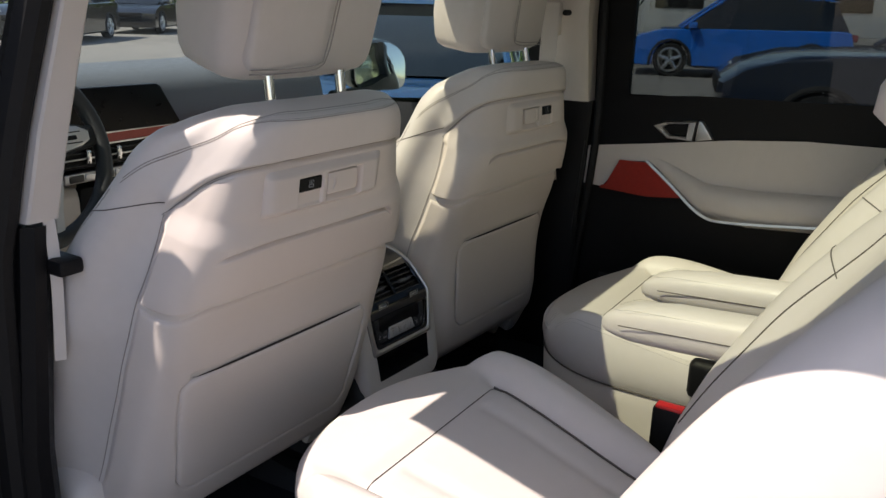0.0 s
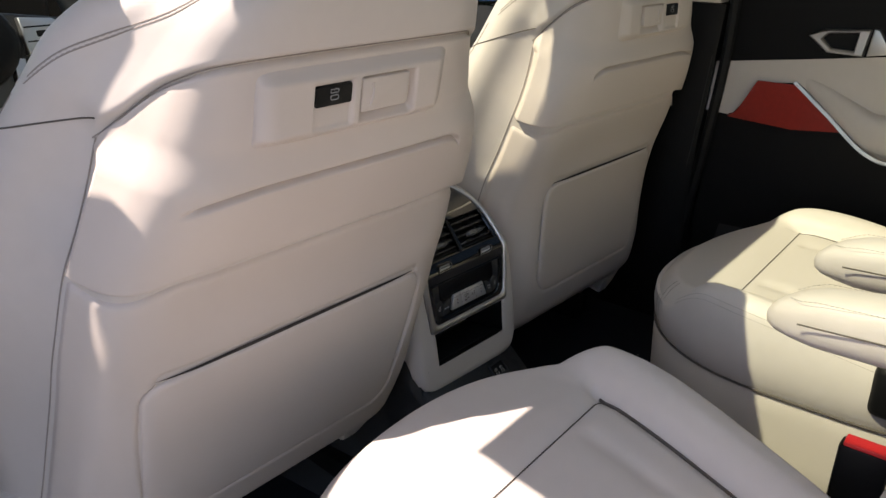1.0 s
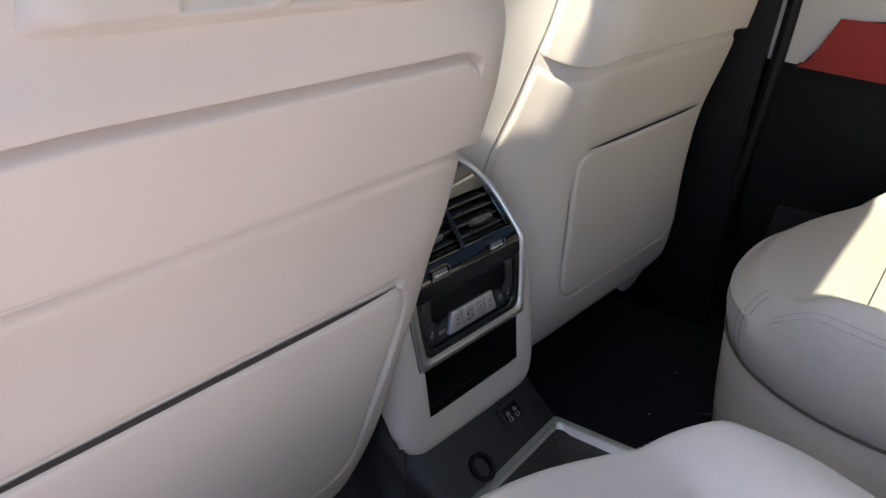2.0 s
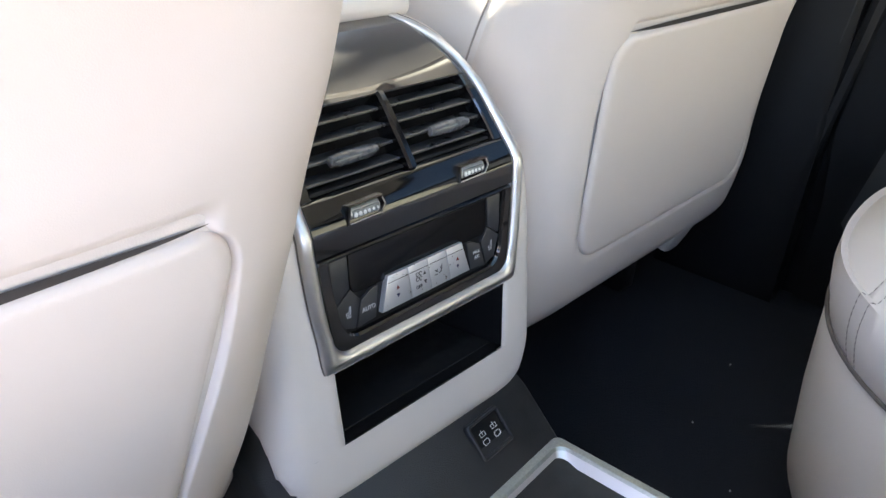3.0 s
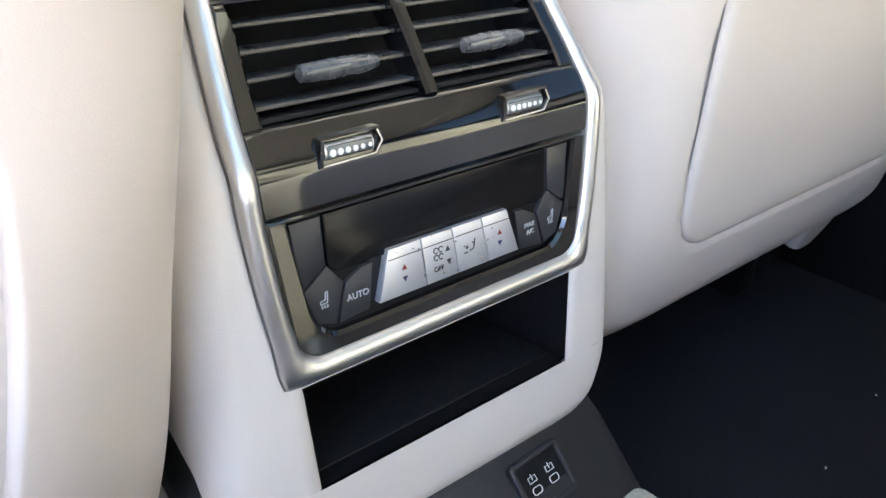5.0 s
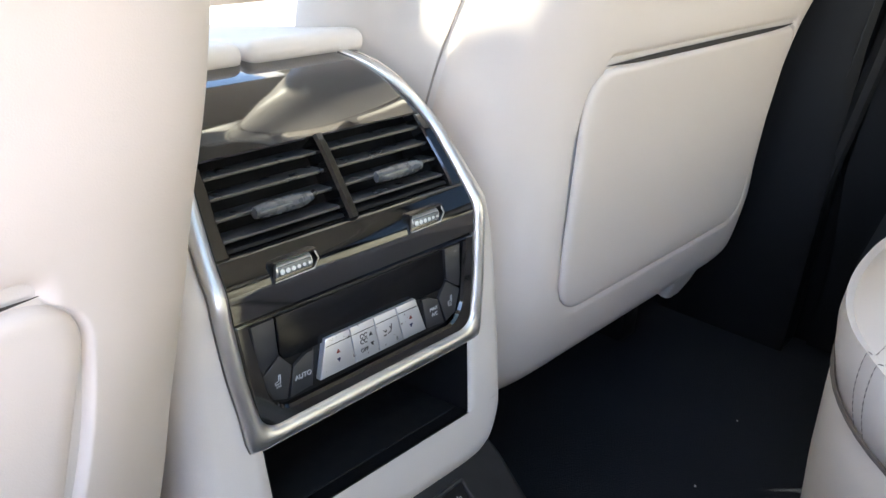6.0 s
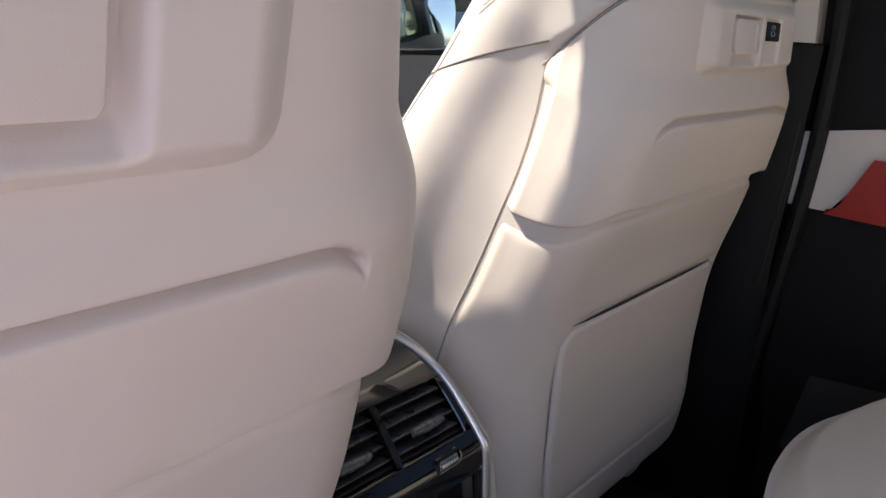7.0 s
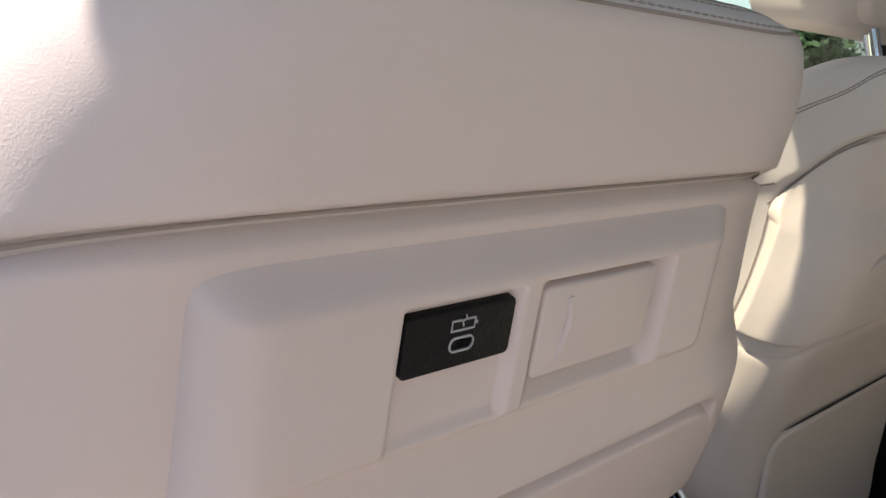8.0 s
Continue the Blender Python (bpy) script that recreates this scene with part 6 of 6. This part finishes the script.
def car(name, label, paint, at, length=4.4, width=1.82, height=1.65, suv=True, scuttle=0.26):
    """A parked car, nose to +x, wheels on the ground at z = 0."""
    c = thing(name, label, "car", "parked cars", at)
    L, W, H = length, width / 2, height
    body = [(-L / 2, 0.45), (-L / 2 + 0.03, 0.75), (-L / 2 + 0.10, H * 0.60), (-L / 2 + 0.25, H * 0.62), (L * 0.16, H * 0.60), (L * 0.36, H * 0.575), (L * 0.455, H * 0.50), (L / 2 - 0.01, H * 0.42), (L / 2, 0.40), (L / 2 - 0.05, 0.22),
            (L * 0.42, 0.20)]
    arch = 0.40
    for wx in (L * 0.31, -L * 0.31):
        body += [(wx + arch * math.cos(a), 0.22 + 0.50 * math.sin(a) ** 0.8) for a in [math.pi * q / 10 for q in range(11)]]
    body += [(-L / 2 + 0.06, 0.22)]
    bms = []
    rings = []
    for y, f in ((-W, 0.94), (-W * 0.98, 0.985), (-W * 0.88, 1.0), (W * 0.88, 1.0), (W * 0.98, 0.985), (W, 0.94)):
        zc = H * 0.40
        rings.append([Vector((x * (1 if abs(y) < W * 0.9 else 0.985), y, zc + (z - zc) * f)) for x, z in body])
    part("body", loft(rings), paint, c, sharp=30)
    cab = [(-L / 2 + 0.12, H * 0.60), (-L / 2 + 0.42, H * 0.93), (-L / 2 + 0.75, H * 0.99), (-0.1 * L, H), ((scuttle - 0.20) * L, H * 0.975), (scuttle * L, H * 0.60)]
    rings = []
    for y, f in ((-W * 0.95, 0.0), (-W * 0.74, 1.0), (W * 0.74, 1.0), (W * 0.95, 0.0)):
        rings.append([Vector((x, y if z > H * 0.7 or True else y, H * 0.60 + (z - H * 0.60) * (f if f else 0.02))) for x, z in cab])
    part("cabin_glass", loft(rings), DARKGLASS, c, "dark windows", sharp=30)
    rf = [(-L / 2 + 0.36, H * 0.955), (-L / 2 + 0.75, H * 1.004), (-0.1 * L, H * 1.014), ((scuttle - 0.20) * L, H * 0.985), ((scuttle - 0.175) * L, H * 0.95), (-0.1 * L, H * 0.985), (-L / 2 + 0.75, H * 0.97)]
    part("roof", loft([[Vector((x, y, z)) for x, z in rf] for y in (-W * 0.76, -W * 0.6, W * 0.6, W * 0.76)]), paint, c, sharp=30)
    for sy in (-1, 1):
        for x0, x1 in (((scuttle + 0.01) * L, (scuttle - 0.19) * L), (-0.06 * L, -0.065 * L), (-0.29 * L, -0.34 * L)):
            part("window_post", tube([(x0, sy * W * 0.945, H * 0.60), (x1, sy * W * 0.75, H * 0.985)], 0.03, 6), paint if x0 > 0 or not suv else BLACKPAINT, c)
        part("headlamp", loft([[Vector((L * 0.47 - 0.30 * k, sy * W * (0.60 + 0.345 * k), H * 0.455 + dz * (1 - 0.3 * k) + 0.02 * k)) for dz in (-0.05, 0.05)] + [Vector((L * 0.44 - 0.32 * k, sy * W * (0.55 + 0.34 * k), H * 0.455 + 0.03))] for k in (0, 0.5, 1)]),
             LAMPGLASS, c, "clear headlamp")
        part("tail_lamp", rbox(-L / 2 - 0.01, -L / 2 + 0.22, min(sy * W * 0.70, sy * W * 0.975), max(sy * W * 0.70, sy * W * 0.975), H * 0.50, H * 0.585, 0.03), TAIL, c, "red tail lamp")
        part("side_mirror", rbox((scuttle - 0.06) * L, (scuttle - 0.02) * L, min(sy * W * 0.97, sy * (W + 0.18)), max(sy * W * 0.97, sy * (W + 0.18)), H * 0.60, H * 0.68, 0.03), paint, c)
        part("sill", rbox(-L * 0.20, L * 0.20, min(sy * W * 0.9, sy * W * 0.99), max(sy * W * 0.9, sy * W * 0.99), 0.20, 0.36, 0.03), TYRE, c, "black sill")
        for dx in (0.05 * L, -0.17 * L):
            part("door_handle", rbox(dx - 0.10, dx + 0.08, min(sy * W * 0.97, sy * W * 1.005), max(sy * W * 0.97, sy * W * 1.005), H * 0.53, H * 0.55, 0.008), paint, c)
        for wx in (L * 0.31, -L * 0.31):
            arc = [(wx + (arch + 0.025) * math.cos(a), sy * W * 0.985, 0.22 + 0.525 * math.sin(a) ** 0.8) for a in [math.pi * q / 14 for q in range(15)]]
            part("wheel_arch", tube(arc, 0.035, 6), TYRE, c, "black arch cladding")
        part("door_gap", tube([(-0.03 * L, sy * W * 0.992, 0.40), (-0.035 * L, sy * W * 0.995, H * 0.58)], 0.008, 5), TYRE, c)
        part("waist_line", tube([(-L * 0.40, sy * W * 0.965, H * 0.60), (L * 0.20, sy * W * 0.965, H * 0.598)], 0.014, 5), TYRE, c, "black window trim")
    part("grille", rbox(L / 2 - 0.06, L / 2 + 0.01, -W * 0.55, W * 0.55, H * 0.34, H * 0.43, 0.02), BLACK, c, "black grille")
    for wx in (L * 0.31, -L * 0.31):
        for sy in (-1, 1):
            wheel(c, wx, sy * (W - 0.11), 0.345, sy, Matrix())
    return c


# direction of the side-on blue car and its dark neighbour, seen through the far windows
car("parked_car", "bright blue compact SUV parked side-on on the asphalt", BLUEPAINT, pose(17.38, 3.4, GROUND, 0, 0, 108), 4.4, 1.82, 1.65)
car("parked_car", "dark navy SUV parked across the asphalt", NAVYPAINT, pose(8.7, -0.95, GROUND, 0, 0, 106), 5.0, 1.95, 1.80, scuttle=0.15)
car("parked_car", "dark blue car parked close beside the front window", MIDBLUE, pose(5.1, 3.4, GROUND, 0, 0, 206), 4.7, 1.85, 1.50)
car("parked_car", "black SUV parked far across the asphalt", BLACKPAINT, pose(13.2, 21.0, GROUND, 0, 0, 215), 4.6, 1.9, 1.7)
car("parked_car", "black car parked far across the asphalt", BLACKPAINT, pose(18.6, 24.0, GROUND, 0, 0, 215), 4.6, 1.9, 1.6)


def hedge(name, label, at, length, depth, height, n, material, seed, leaf=0.12):
    """A clipped hedge: many small leaves round a twiggy core."""
    h = thing(name, label, "hedge", "planting", at)
    rnd = random.Random(seed)
    part("twigs", rbox(-length / 2, length / 2, -depth * 0.3, depth * 0.3, 0, height * 0.75, 0.2), BARK, h, "brown twigs")
    vs, fs = [], []
    for _ in range(n):
        x = rnd.uniform(-length / 2, length / 2)
        a = rnd.uniform(-0.3, math.pi + 0.3)
        bulge = 1 + 0.18 * noise.noise(Vector((x * 0.8, a * 2, seed)))
        p = Vector((x, depth / 2 * math.cos(a) * bulge * rnd.uniform(0.8, 1.05), max(0.05, height * (0.45 + 0.5 * math.sin(a)) * bulge * rnd.uniform(0.85, 1.03))))
        d1 = Vector((rnd.uniform(-1, 1), rnd.uniform(-1, 1), rnd.uniform(-1, 1))).normalized() * leaf * rnd.uniform(0.6, 1.2)
        d2 = d1.orthogonal().normalized() * leaf * 0.45
        b = len(vs)
        vs += [p - d1, p + d2, p + d1, p - d2]
        fs.append((b, b + 1, b + 2, b + 3))
    me = bpy.data.meshes.new("leaves")
    me.from_pydata([tuple(v) for v in vs], [], fs)
    me.materials.append(material)
    ob = new("leaves", me)
    ob.parent = h
    ob["kind"] = "stuff"
    return h


def tree(label, at, height, spread, n, seed, material):
    t = thing("tree", label, "tree", "planting", at)
    rnd = random.Random(seed)
    part("trunk", tube([(0, 0, 0), (0.05, 0.02, height * 0.25), (0.0, 0.08, height * 0.5), (0.05, 0.0, height * 0.75)], [0.16, 0.12, 0.09, 0.04], 9), BARK, t, "brown trunk")
    tips = []
    for q in range(9):
        a = 2.4 * q
        z0 = height * (0.35 + 0.045 * q)
        tip = Vector((spread * 0.75 * math.cos(a), spread * 0.75 * math.sin(a), z0 + height * 0.22))
        part("limb", tube([(0, 0.03, z0), tuple(tip * 0.5 + Vector((0, 0, z0 * 0.55))), tuple(tip)], [0.06, 0.04, 0.015], 6), BARK, t)
        tips.append(tip)
    vs, fs = [], []
    for _ in range(n):
        c = rnd.choice(tips)
        p = c + Vector((rnd.gauss(0, 1), rnd.gauss(0, 1), rnd.gauss(0, 0.8))) * spread * 0.30
        d1 = Vector((rnd.uniform(-1, 1), rnd.uniform(-1, 1), rnd.uniform(-1, 1))).normalized() * 0.13
        d2 = d1.orthogonal().normalized() * 0.06
        b = len(vs)
        vs += [p - d1, p + d2, p + d1, p - d2]
        fs.append((b, b + 1, b + 2, b + 3))
    me = bpy.data.meshes.new("crown")
    me.from_pydata([tuple(v) for v in vs], [], fs)
    me.materials.append(material)
    ob = new("crown", me)
    ob.parent = t
    return t


hedge("hedge", "sunny yellow-green clipped hedge beyond the parked cars", pose(11.6, 6.3, GROUND, 0, 0, -62), 3.4, 1.6, 1.6, 9000, LEAF, 3, 0.07)
hedge("hedge", "low green hedge at the edge of the asphalt", pose(26.0, 30.0, GROUND, 0, 0, -40), 26.0, 2.0, 2.2, 9000, LEAF, 5, 0.2)
for k, (x, y, h) in enumerate(((18.6, 7.2, 3.0), (24.0, 33.0, 8.0), (8.0, 34.0, 7.5), (-6.0, 40.0, 8.0))):
    tree("leafy green tree behind the car park", pose(x, y, GROUND), h, h * 0.30, 5000, 20 + k, LEAFDARK)


def building():
    b = thing("building", "long white rendered building far behind the car park", "building", at=pose(36, 21, GROUND, 0, 0, -60))
    part("wall", rbox(-22, 22, 0, 8, 0, 4.6, 0.05), RENDERWALL, b, "white rendered wall")
    part("roof", rbox(-22.5, 22.5, -0.6, 8.5, 4.6, 5.0, 0.05), KERB, b, "grey flat roof edge")
    for k in range(10):
        w = part("window", rbox(-20 + 4.2 * k, -17.6 + 4.2 * k, -0.06, 0.2, 1.2, 3.4, 0.03), DARKGLASS, b, "dark window")
    return b


building()
